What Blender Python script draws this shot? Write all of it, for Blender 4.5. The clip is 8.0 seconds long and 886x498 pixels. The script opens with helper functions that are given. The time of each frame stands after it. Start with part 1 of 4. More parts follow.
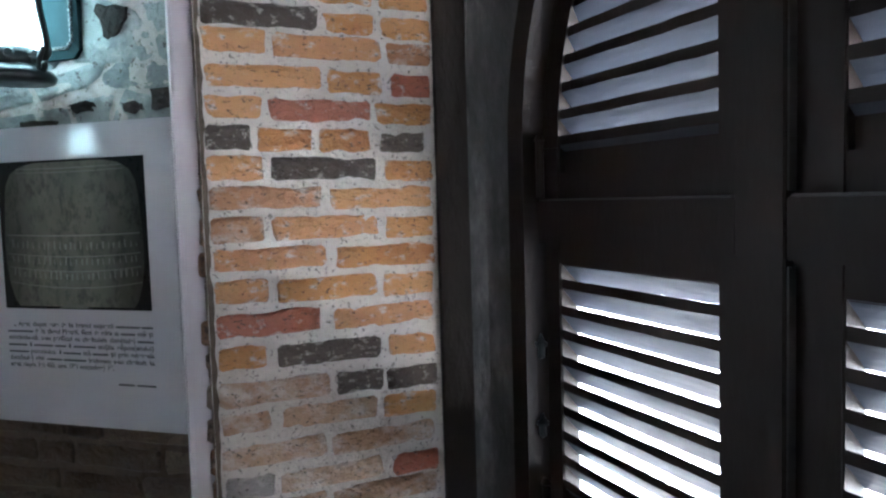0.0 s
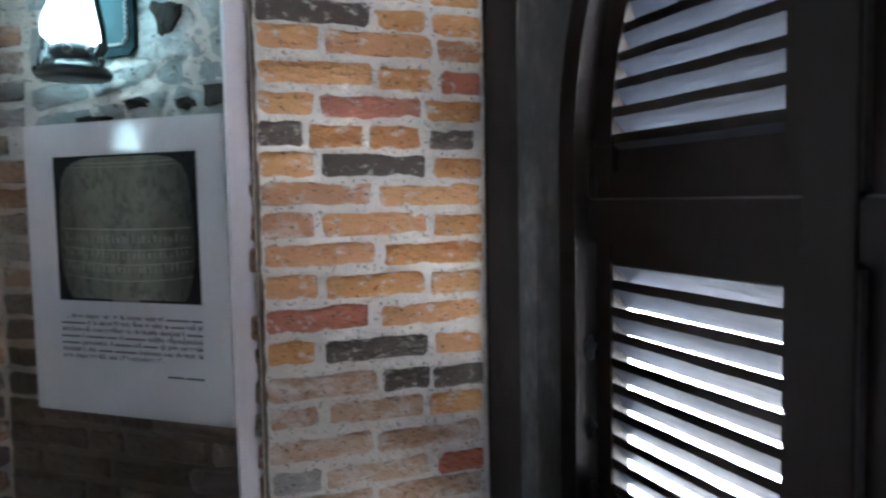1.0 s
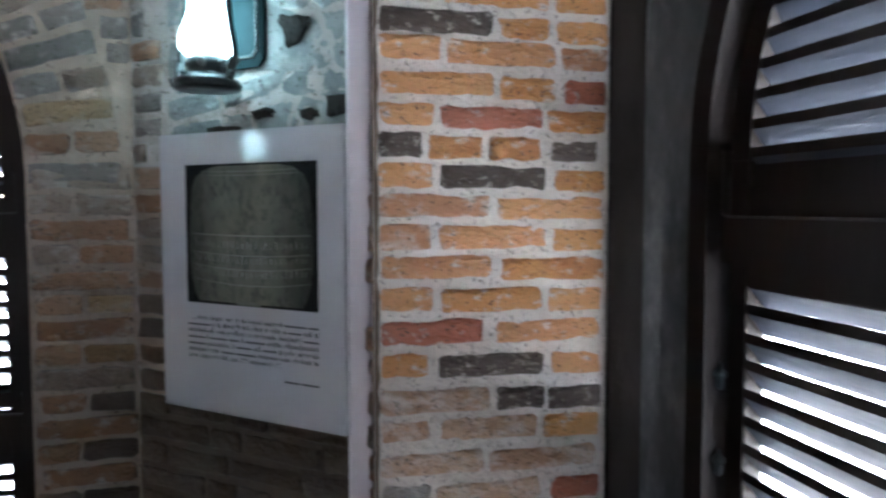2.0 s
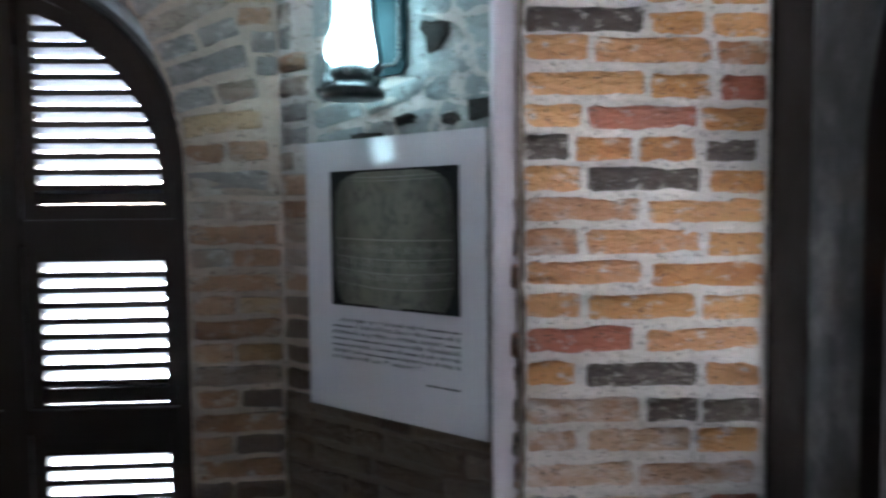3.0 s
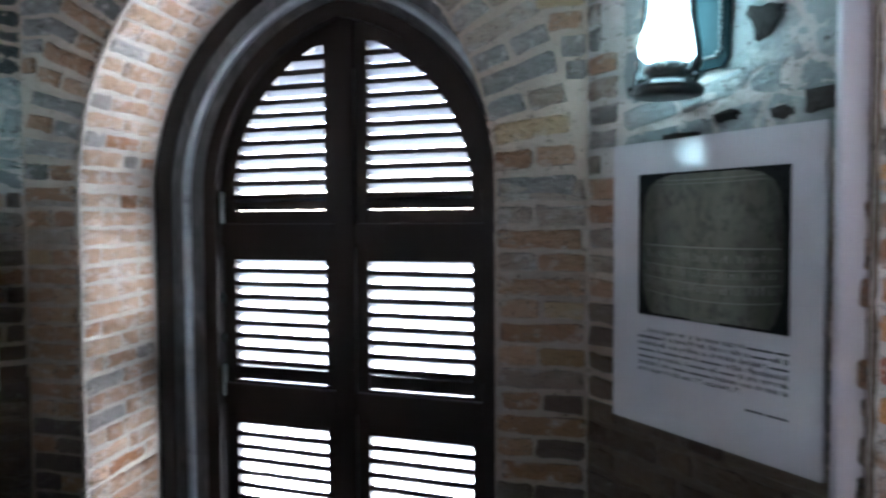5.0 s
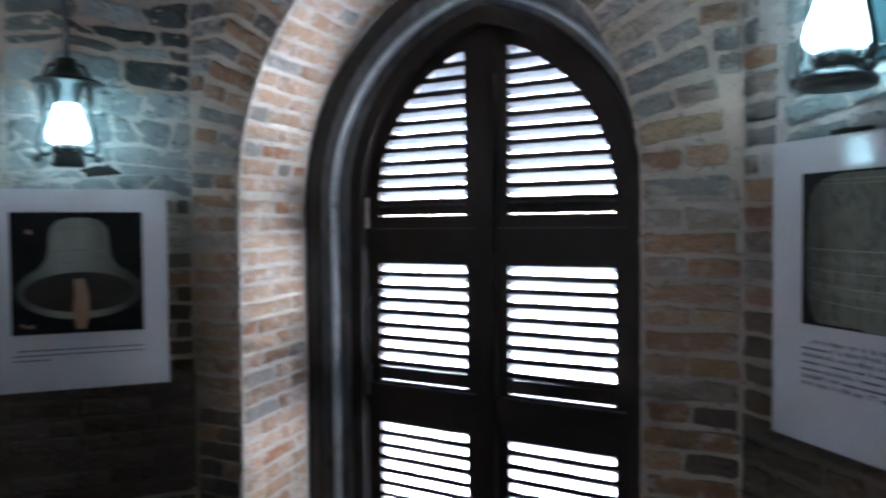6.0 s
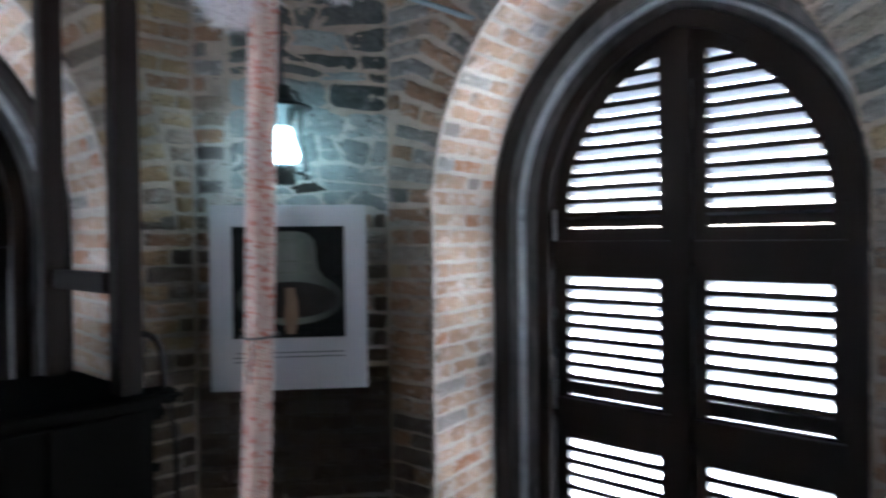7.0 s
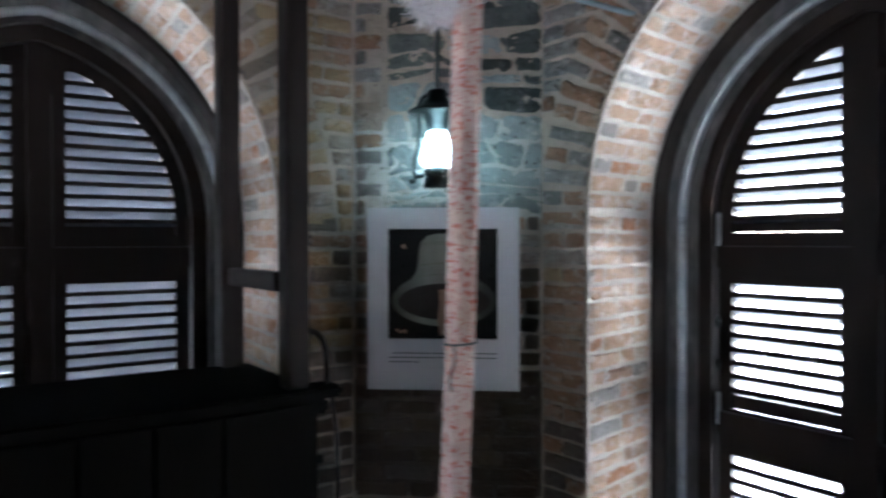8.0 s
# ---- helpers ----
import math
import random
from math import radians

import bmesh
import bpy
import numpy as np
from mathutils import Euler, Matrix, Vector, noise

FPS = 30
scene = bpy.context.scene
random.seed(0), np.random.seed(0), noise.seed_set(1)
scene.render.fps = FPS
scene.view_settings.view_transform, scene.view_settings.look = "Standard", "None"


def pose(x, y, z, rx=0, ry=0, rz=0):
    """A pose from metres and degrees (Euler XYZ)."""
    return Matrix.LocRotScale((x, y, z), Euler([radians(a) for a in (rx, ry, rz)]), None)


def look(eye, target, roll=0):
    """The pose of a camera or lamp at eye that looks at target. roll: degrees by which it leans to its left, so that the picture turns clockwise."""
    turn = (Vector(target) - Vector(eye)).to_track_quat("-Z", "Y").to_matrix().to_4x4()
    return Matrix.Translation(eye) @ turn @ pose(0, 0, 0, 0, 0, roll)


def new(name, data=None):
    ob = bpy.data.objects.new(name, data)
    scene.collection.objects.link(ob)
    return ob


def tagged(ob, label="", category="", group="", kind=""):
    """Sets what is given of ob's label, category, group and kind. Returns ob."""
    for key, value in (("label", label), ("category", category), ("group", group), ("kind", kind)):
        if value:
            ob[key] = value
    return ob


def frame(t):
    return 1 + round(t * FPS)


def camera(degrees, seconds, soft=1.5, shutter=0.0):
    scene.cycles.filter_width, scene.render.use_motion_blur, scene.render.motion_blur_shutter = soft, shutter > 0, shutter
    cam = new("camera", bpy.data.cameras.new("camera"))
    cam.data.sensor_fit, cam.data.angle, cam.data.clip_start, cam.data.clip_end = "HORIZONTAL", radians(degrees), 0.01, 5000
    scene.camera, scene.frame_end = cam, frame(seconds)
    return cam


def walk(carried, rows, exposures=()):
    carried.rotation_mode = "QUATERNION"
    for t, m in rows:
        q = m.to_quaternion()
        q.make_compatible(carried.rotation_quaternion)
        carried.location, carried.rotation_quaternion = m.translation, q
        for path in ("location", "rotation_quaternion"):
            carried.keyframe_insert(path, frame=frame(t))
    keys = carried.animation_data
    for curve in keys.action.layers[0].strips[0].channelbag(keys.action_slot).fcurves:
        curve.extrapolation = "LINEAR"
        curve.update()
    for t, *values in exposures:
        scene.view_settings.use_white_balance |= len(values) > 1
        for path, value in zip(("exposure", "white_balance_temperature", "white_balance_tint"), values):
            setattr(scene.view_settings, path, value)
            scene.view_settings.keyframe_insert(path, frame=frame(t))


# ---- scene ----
cam = camera(62.8, 8.0, soft=2.3, shutter=0.9)
PATH = [
    (0, (0.111, 0.104, 1.603), (0.921, 1.927, 1.465), -1.7),
    (0.5, (0.104, 0.112, 1.602), (0.894, 1.943, 1.456), -1.3),
    (1, (0.082, 0.127, 1.601), (0.811, 1.985, 1.463), -1.1),
    (1.5, (0.083, 0.144, 1.61), (0.669, 2.052, 1.481), -0.5),
    (2.8, (0.038, 0.202, 1.616), (0.244, 2.188, 1.509), -0.3),
    (3, (0.025, 0.2, 1.619), (0.151, 2.193, 1.509), -0.6),
    (3.5, (0.019, 0.217, 1.62), (-0.127, 2.208, 1.512), -0.9),
    (4, (0.017, 0.226, 1.617), (-0.313, 2.197, 1.532), -0.3),
    (4.5, (0.009, 0.23, 1.617), (-0.487, 2.166, 1.532), -0.4),
    (5.8, (-0.028, 0.254, 1.608), (-0.96, 2.021, 1.536), -0.3),
    (6, (-0.025, 0.243, 1.608), (-1.027, 1.972, 1.542), -0.5),
    (6.5, (-0.05, 0.221, 1.612), (-1.241, 1.827, 1.57), -0.5),
    (7, (-0.086, 0.21, 1.616), (-1.464, 1.659, 1.584), -0.6),
    (7.2, (-0.094, 0.206, 1.619), (-1.537, 1.591, 1.594), -0.7),
    (7.5, (-0.105, 0.202, 1.618), (-1.629, 1.497, 1.597), -0.5),
    (8, (-0.13, 0.196, 1.617), (-1.764, 1.349, 1.595), -0.1),
]
EXPO = 6.4
walk(cam, [(t, look(eye, target, roll)) for t, eye, target, roll in PATH],
     exposures=[(t, EXPO + e, k, 7) for t, e, k in ((0, -0.05, 5600), (4.5, -0.12, 5520), (6.0, -0.2, 5350), (8.0, -0.15, 5450))])

# ---- world, sun, exposure ----
world = bpy.data.worlds.new("sky")
scene.world = world
world.use_nodes = True
wn = world.node_tree
sky = wn.nodes.new("ShaderNodeTexSky")
sky.sky_type = "NISHITA"
sky.sun_disc = False
SUN_AZ, SUN_EL = 12.0, 48.0
sky.sun_elevation, sky.sun_rotation = radians(SUN_EL), radians(SUN_AZ)
sky.dust_density = 3.0
wn.nodes["Background"].inputs[1].default_value = 0.15
wn.links.new(sky.outputs[0], wn.nodes["Background"].inputs[0])
sun = new("sun", bpy.data.lights.new("sun", "SUN"))
sun.data.energy, sun.data.angle, sun.data.color = 4.0, radians(0.5), (1.0, 0.96, 0.9)
far = Vector((math.sin(radians(SUN_AZ)), math.cos(radians(SUN_AZ)), math.tan(radians(SUN_EL)))) * 20
sun.matrix_world = look(far, (0, 0, 0))


# ---- materials ----
def mat(name, stops, scale=8.0, rough=0.7, metal=0.0, bump=0.3, bump_scale=60.0, stain=None, stain_at=(0.55, 0.75),
        stain_scale=3.0, per_object=0.0, stretch=(1, 1, 1), bump_dist=0.004, spec=0.5, coords="Object", smear=0.0, pits=None, rim=0.0):
    """Noise between the colours in stops, a stain layer over it, fine bump. per_object: share of Object Info's Random."""
    m = bpy.data.materials.new(name)
    m.use_nodes = True
    n, l = m.node_tree.nodes, m.node_tree.links
    bsdf = n["Principled BSDF"]
    bsdf.inputs["Metallic"].default_value = metal
    bsdf.inputs["Specular IOR Level"].default_value = spec
    tc = n.new("ShaderNodeTexCoord")
    mp = n.new("ShaderNodeMapping")
    mp.inputs["Scale"].default_value = stretch
    l.new(tc.outputs[coords], mp.inputs[0])
    vec = mp.outputs[0]
    info = n.new("ShaderNodeObjectInfo")
    if per_object:
        off = n.new("ShaderNodeVectorMath")
        off.operation = "ADD"
        mul = n.new("ShaderNodeMath")
        mul.operation = "MULTIPLY"
        mul.inputs[1].default_value = 37.0
        l.new(info.outputs["Random"], mul.inputs[0])
        l.new(vec, off.inputs[0])
        l.new(mul.outputs[0], off.inputs[1])
        vec = off.outputs[0]

    def tex(s, detail=6.0):
        t = n.new("ShaderNodeTexNoise")
        t.inputs["Scale"].default_value = s
        t.inputs["Detail"].default_value = detail
        t.inputs["Roughness"].default_value = 0.65
        l.new(vec, t.inputs["Vector"])
        return t
    base = tex(scale)
    fac = base.outputs["Fac"]
    if per_object:
        mixf = n.new("ShaderNodeMath")
        mixf.operation = "MULTIPLY_ADD"
        sub = n.new("ShaderNodeMath")
        sub.operation = "SUBTRACT"
        sub.inputs[1].default_value = 0.5
        l.new(info.outputs["Random"], sub.inputs[0])
        l.new(sub.outputs[0], mixf.inputs[0])
        mixf.inputs[1].default_value = per_object
        l.new(fac, mixf.inputs[2])
        fac = mixf.outputs[0]
    ramp = n.new("ShaderNodeValToRGB")
    el = ramp.color_ramp.elements
    lo, hi = (0.0, 1.0) if per_object > 0.5 else (0.25, 0.75)
    for i, c in enumerate(stops):
        p = lo + (hi - lo) * i / max(1, len(stops) - 1)
        e = el[i] if i < 2 else el.new(p)
        e.position, e.color = p, (*c, 1)
    if len(stops) > 2:
        for i, c in enumerate(stops):
            el[i].position = lo + (hi - lo) * i / (len(stops) - 1)
            el[i].color = (*c, 1)
    l.new(fac, ramp.inputs[0])
    col = ramp.outputs[0]
    if stain:
        st = tex(stain_scale, 8.0)
        sr = n.new("ShaderNodeMapRange")
        sr.inputs[1].default_value, sr.inputs[2].default_value = stain_at
        src = st.outputs["Fac"]
        if smear:
            sp, dist, add = n.new("ShaderNodeSeparateXYZ"), [], n.new("ShaderNodeMath")
            l.new(tc.outputs["Generated"], sp.inputs[0])
            for axis in (0, 2):
                a_, b_, c_ = [n.new("ShaderNodeMath") for _ in range(3)]
                a_.operation, b_.operation, c_.operation = "SUBTRACT", "ABSOLUTE", "MULTIPLY"
                a_.inputs[1].default_value = 0.5
                l.new(sp.outputs[axis], a_.inputs[0])
                l.new(a_.outputs[0], b_.inputs[0])
                l.new(b_.outputs[0], c_.inputs[0])
                c_.inputs[1].default_value = 2.0 if axis == 2 else 1.93
                dist.append(c_.outputs[0])
            top = n.new("ShaderNodeMath")
            top.operation = "MAXIMUM"
            l.new(dist[0], top.inputs[0])
            l.new(dist[1], top.inputs[1])
            em = n.new("ShaderNodeMapRange")
            em.inputs[1].default_value, em.inputs[2].default_value, em.inputs[4].default_value = 0.66, 1.0, smear
            l.new(top.outputs[0], em.inputs[0])
            l.new(src, add.inputs[0])
            l.new(em.outputs[0], add.inputs[1])
            src = add.outputs[0]
        l.new(src, sr.inputs[0])
        mx = n.new("ShaderNodeMix")
        mx.data_type = "RGBA"
        l.new(sr.outputs[0], mx.inputs[0])
        l.new(col, mx.inputs[6])
        mx.inputs[7].default_value = (*stain, 1)
        col = mx.outputs[2]
    # undercut shadow at the brick's edges, painted as a broken dark rim
    if smear and rim:
        rim_noise, edge, amount, rim_shade = tex(48.0, 4.0), n.new("ShaderNodeMath"), n.new("ShaderNodeMapRange"), n.new("ShaderNodeMix")
        edge.operation, rim_shade.data_type = "MULTIPLY_ADD", "RGBA"
        l.new(rim_noise.outputs["Fac"], edge.inputs[0])
        edge.inputs[1].default_value = 0.5
        l.new(top.outputs[0], edge.inputs[2])
        amount.inputs[1].default_value, amount.inputs[2].default_value, amount.inputs[4].default_value = 1.13, 1.24, rim
        l.new(edge.outputs[0], amount.inputs[0])
        l.new(amount.outputs[0], rim_shade.inputs[0])
        l.new(col, rim_shade.inputs[6])
        rim_shade.inputs[7].default_value = (0.05, 0.038, 0.03, 1)
        col = rim_shade.outputs[2]
    if pits:
        pt = tex(pits[0], 3.0)
        pr = n.new("ShaderNodeMapRange")
        pr.inputs[1].default_value, pr.inputs[2].default_value, pr.inputs[4].default_value = pits[1], pits[1] + 0.05, pits[2]
        l.new(pt.outputs["Fac"], pr.inputs[0])
        pm = n.new("ShaderNodeMix")
        pm.data_type = "RGBA"
        l.new(pr.outputs[0], pm.inputs[0])
        l.new(col, pm.inputs[6])
        pm.inputs[7].default_value = (0.06, 0.045, 0.035, 1)
        col = pm.outputs[2]
    l.new(col, bsdf.inputs["Base Color"])
    fine = tex(bump_scale, 5.0)
    rr = n.new("ShaderNodeMapRange")
    rr.inputs[3].default_value, rr.inputs[4].default_value = max(0.02, rough - 0.12), min(1.0, rough + 0.12)
    l.new(fine.outputs["Fac"], rr.inputs[0])
    l.new(rr.outputs[0], bsdf.inputs["Roughness"])
    bp = n.new("ShaderNodeBump")
    bp.inputs["Strength"].default_value, bp.inputs["Distance"].default_value = bump, bump_dist
    l.new(fine.outputs["Fac"], bp.inputs["Height"])
    l.new(bp.outputs[0], bsdf.inputs["Normal"])
    return m


def glow(name, color, strength):
    m = bpy.data.materials.new(name)
    m.use_nodes = True
    b = m.node_tree.nodes["Principled BSDF"]
    b.inputs["Base Color"].default_value = (0.9, 0.9, 0.9, 1)
    b.inputs["Emission Color"].default_value = (*color, 1)
    b.inputs["Emission Strength"].default_value = strength
    return m


W = dict(per_object=0.9, bump=1.0, bump_scale=46.0, bump_dist=0.035, rough=0.6, scale=14.0, stretch=(0.75, 1, 1.1), smear=0.06, pits=(120.0, 0.6, 0.75))
WASH = (0.66, 0.6, 0.54)
MORTAR = mat("lime_mortar", [(0.53, 0.475, 0.43), (0.74, 0.685, 0.64)], 9, 0.85, bump=1.0, bump_scale=55, bump_dist=0.016, pits=(110.0, 0.6, 0.7),
             stain=(0.36, 0.31, 0.27), stain_at=(0.61, 0.75), stain_scale=14)
BRICK = {
    "o": mat("ochre_brick", [(0.47, 0.195, 0.068), (0.58, 0.275, 0.095), (0.64, 0.335, 0.14), (0.57, 0.27, 0.13)],
             stain=WASH, stain_at=(0.56, 0.70), stain_scale=42, rim=0.25, **W),
    "r": mat("red_brick", [(0.34, 0.09, 0.05), (0.44, 0.14, 0.085), (0.47, 0.18, 0.115)], stain=WASH, stain_at=(0.57, 0.72), stain_scale=44, rim=0.25, **W),
    "d": mat("burnt_brick", [(0.075, 0.054, 0.042), (0.125, 0.093, 0.074), (0.16, 0.12, 0.095)], stain=(0.5, 0.45, 0.4), stain_at=(0.56, 0.68), stain_scale=62, rim=0.25, **W),
    "b": mat("brown_brick", [(0.4, 0.18, 0.08), (0.5, 0.25, 0.13)], stain=WASH, stain_at=(0.5, 0.70), stain_scale=22, rim=0.25, **W),
    "g": mat("grey_brick", [(0.26, 0.22, 0.19), (0.34, 0.31, 0.29), (0.4, 0.37, 0.35)], stain=WASH, stain_at=(0.52, 0.72), stain_scale=20, rim=0.25, **W),
}
BRICK.update({
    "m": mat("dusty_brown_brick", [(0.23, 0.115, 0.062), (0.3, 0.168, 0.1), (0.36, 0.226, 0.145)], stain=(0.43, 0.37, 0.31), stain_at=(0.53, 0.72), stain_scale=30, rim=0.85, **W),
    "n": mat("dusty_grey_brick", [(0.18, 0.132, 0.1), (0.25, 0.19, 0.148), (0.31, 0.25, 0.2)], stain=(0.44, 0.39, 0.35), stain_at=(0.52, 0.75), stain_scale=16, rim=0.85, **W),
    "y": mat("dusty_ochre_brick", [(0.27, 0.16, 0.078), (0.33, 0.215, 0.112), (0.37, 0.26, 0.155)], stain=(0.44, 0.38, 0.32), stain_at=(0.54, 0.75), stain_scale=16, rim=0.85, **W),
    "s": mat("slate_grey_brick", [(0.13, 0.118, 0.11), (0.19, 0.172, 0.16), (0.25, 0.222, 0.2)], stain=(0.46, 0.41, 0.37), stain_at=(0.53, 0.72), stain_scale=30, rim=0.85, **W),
    # the two darkest bricks; low on the corner walls they paint in shade
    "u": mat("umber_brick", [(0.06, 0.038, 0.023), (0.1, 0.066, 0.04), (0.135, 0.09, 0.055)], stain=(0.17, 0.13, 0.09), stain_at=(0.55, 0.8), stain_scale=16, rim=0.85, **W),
    "k": mat("dark_brown_brick", [(0.105, 0.073, 0.054), (0.165, 0.118, 0.088)], stain=(0.27, 0.23, 0.2), stain_at=(0.6, 0.78), stain_scale=18, rim=0.85, **W),
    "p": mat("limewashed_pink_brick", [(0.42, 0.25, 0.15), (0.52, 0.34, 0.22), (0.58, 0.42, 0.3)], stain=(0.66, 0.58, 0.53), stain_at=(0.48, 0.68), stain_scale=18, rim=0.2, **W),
})
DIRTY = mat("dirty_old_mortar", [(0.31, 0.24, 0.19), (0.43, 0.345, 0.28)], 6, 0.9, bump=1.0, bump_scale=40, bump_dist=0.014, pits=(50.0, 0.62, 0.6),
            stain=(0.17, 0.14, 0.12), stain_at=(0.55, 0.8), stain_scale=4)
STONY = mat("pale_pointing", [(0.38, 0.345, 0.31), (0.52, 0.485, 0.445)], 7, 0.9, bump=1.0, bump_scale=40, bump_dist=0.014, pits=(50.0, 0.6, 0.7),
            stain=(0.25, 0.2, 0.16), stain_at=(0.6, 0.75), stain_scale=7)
# old mortar darkened to paint shade low on corner walls and in the gap
SHADE_MORTAR = mat("shaded_old_mortar", [(0.095, 0.07, 0.05), (0.17, 0.128, 0.095)], 6, 0.9, bump=1.0, bump_scale=40, bump_dist=0.014, pits=(50.0, 0.62, 0.6),
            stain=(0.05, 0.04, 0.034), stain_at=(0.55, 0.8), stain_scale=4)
BEIGE = mat("beige_mortar", [(0.5, 0.445, 0.39), (0.63, 0.575, 0.52)], 8, 0.88, bump=1.0, bump_scale=50, bump_dist=0.014, pits=(60.0, 0.62, 0.6),
            stain=(0.33, 0.27, 0.22), stain_at=(0.6, 0.8), stain_scale=5)
STONE = mat("grey_fieldstone", [(0.15, 0.17, 0.165), (0.24, 0.262, 0.255), (0.36, 0.38, 0.365)], per_object=0.6, scale=9, rough=0.75,
            bump=1.0, bump_scale=34, bump_dist=0.03, stain=(0.44, 0.43, 0.4), stain_at=(0.54, 0.72), stain_scale=13, pits=(40.0, 0.62, 0.8))
# fieldstone with the lantern hood's shade put into its colour
SHADE_STONE = mat("shaded_fieldstone", [(0.04, 0.043, 0.04), (0.075, 0.08, 0.075), (0.12, 0.125, 0.115)], per_object=0.5, scale=9, rough=0.8, bump=1.0, bump_scale=34,
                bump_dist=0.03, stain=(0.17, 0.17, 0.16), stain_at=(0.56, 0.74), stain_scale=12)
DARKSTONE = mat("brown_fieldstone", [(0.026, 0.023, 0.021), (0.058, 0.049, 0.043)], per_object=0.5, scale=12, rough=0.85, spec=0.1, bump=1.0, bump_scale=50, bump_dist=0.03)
PAINT = mat("dark_brown_paint", [(0.011, 0.0074, 0.0062), (0.02, 0.0136, 0.0115)], 5, 0.5, bump=0.25, bump_scale=90,
            stain=(0.025, 0.02, 0.018), stain_at=(0.68, 0.85), stain_scale=9, stretch=(1, 1, 0.25), spec=0.13)
SLAT = mat("weathered_louvre_wood", [(0.034, 0.037, 0.049), (0.06, 0.066, 0.082)], 9, 0.58, spec=0.2, bump=0.5, bump_scale=60, stain=(0.012, 0.009, 0.008),
           stain_at=(0.66, 0.74), stain_scale=6, stretch=(0.15, 1, 1), per_object=0.2)
BAND = mat("black_painted_plaster", [(0.016, 0.011, 0.0085), (0.026, 0.019, 0.015), (0.04, 0.031, 0.025)], 7, 0.6, spec=0.2, bump=0.9, bump_scale=26,
           bump_dist=0.01, stain=(0.02, 0.018, 0.017), stain_at=(0.55, 0.7), stain_scale=5, stretch=(1, 1, 0.4))
SPLAY = mat("glossy_grey_paint", [(0.018, 0.0165, 0.0155), (0.055, 0.051, 0.048), (0.15, 0.143, 0.135)], 18, 0.33, bump=1.0, bump_scale=45,
            bump_dist=0.008, stain=(0.02, 0.019, 0.019), stain_at=(0.6, 0.7), stain_scale=5, stretch=(1, 1, 0.35))
# paler paint that stands for the highlight along worn edges
EDGE_GLINT = mat("worn_edge_glint", [(0.02, 0.016, 0.015), (0.042, 0.036, 0.034)], 14, 0.4, bump=0.3, bump_scale=70, stain=(0.012, 0.009, 0.008), stain_at=(0.55, 0.65),
              stain_scale=8, stretch=(1, 1, 0.3))
GLOSS = mat("burnished_metal_moulding", [(0.28, 0.3, 0.33), (0.46, 0.49, 0.53)], 14, 0.32, 0.8, bump=0.25, bump_scale=50, spec=0.8,
            stain=(0.02, 0.019, 0.019), stain_at=(0.6, 0.75), stain_scale=6)
BOARD = mat("white_display_board", [(0.53, 0.515, 0.54), (0.59, 0.575, 0.6)], 3, 0.03, bump=0.0, bump_scale=20, spec=0.4)
EDGE = mat("yellowed_board_edge", [(0.3, 0.24, 0.17), (0.42, 0.35, 0.26)], 12, 0.7)
PRINT_DARK = mat("dark_photo_print", [(0.008, 0.008, 0.008), (0.014, 0.014, 0.013)], 6, 0.3, bump=0.02, spec=0.08)
INK = mat("black_ink", [(0.065, 0.065, 0.07), (0.09, 0.09, 0.095)], 30, 0.5, bump=0.0)
BELL = mat("printed_bronze_bell", [(0.13, 0.13, 0.102), (0.185, 0.186, 0.146), (0.24, 0.24, 0.19)], 12, 0.32, bump=0.05, bump_scale=120,
           stain=(0.1, 0.104, 0.085), stain_at=(0.48, 0.66), stain_scale=60, spec=0.1, stretch=(1, 1, 0.6))


def shaded_print(m, mid, inner, outer, edge):
    """The photograph's own shading: the print darkens away from the line x = mid."""
    n, l = m.node_tree.nodes, m.node_tree.links
    bsdf = n["Principled BSDF"]
    col = bsdf.inputs["Base Color"].links[0].from_socket
    tc, sep, sub, ab, mr, mx = [n.new(k) for k in ("ShaderNodeTexCoord", "ShaderNodeSeparateXYZ", "ShaderNodeMath", "ShaderNodeMath", "ShaderNodeMapRange", "ShaderNodeMix")]
    sub.operation, ab.operation, mx.data_type, mx.blend_type = "SUBTRACT", "ABSOLUTE", "RGBA", "MULTIPLY"
    sub.inputs[1].default_value = mid
    mr.inputs[1].default_value, mr.inputs[2].default_value = inner, outer
    mr.inputs[3].default_value, mr.inputs[4].default_value = 1.0, edge
    l.new(tc.outputs["Object"], sep.inputs[0])
    l.new(sep.outputs[0], sub.inputs[0])
    l.new(sub.outputs[0], ab.inputs[0])
    l.new(ab.outputs[0], mr.inputs[0])
    mx.inputs[0].default_value = 1.0
    l.new(col, mx.inputs[6])
    l.new(mr.outputs[0], mx.inputs[7])
    l.new(mx.outputs[2], bsdf.inputs["Base Color"])
    return m


shaded_print(BELL, 0.29, 0.06, 0.2, 0.22)
BELL_LIGHT = shaded_print(mat("printed_bell_light", [(0.15, 0.155, 0.13), (0.23, 0.235, 0.2)], 9, 0.32, spec=0.08, bump=0.02, stretch=(1, 1, 0.6)), 0.27, 0.04, 0.19, 0.22)
BELL_RELIEF = shaded_print(mat("printed_relief", [(0.27, 0.275, 0.23), (0.36, 0.365, 0.31)], 30, 0.32, spec=0.08, bump=0.0), 0.3, 0.05, 0.2, 0.3)
BELL_DARK = mat("printed_bell_hollow", [(0.02, 0.018, 0.016), (0.045, 0.038, 0.034)], 6, 0.32, spec=0.08, bump=0.05)
BELL_WARM = mat("printed_clapper", [(0.2, 0.13, 0.09), (0.3, 0.2, 0.14)], 6, 0.32, spec=0.08, bump=0.05)
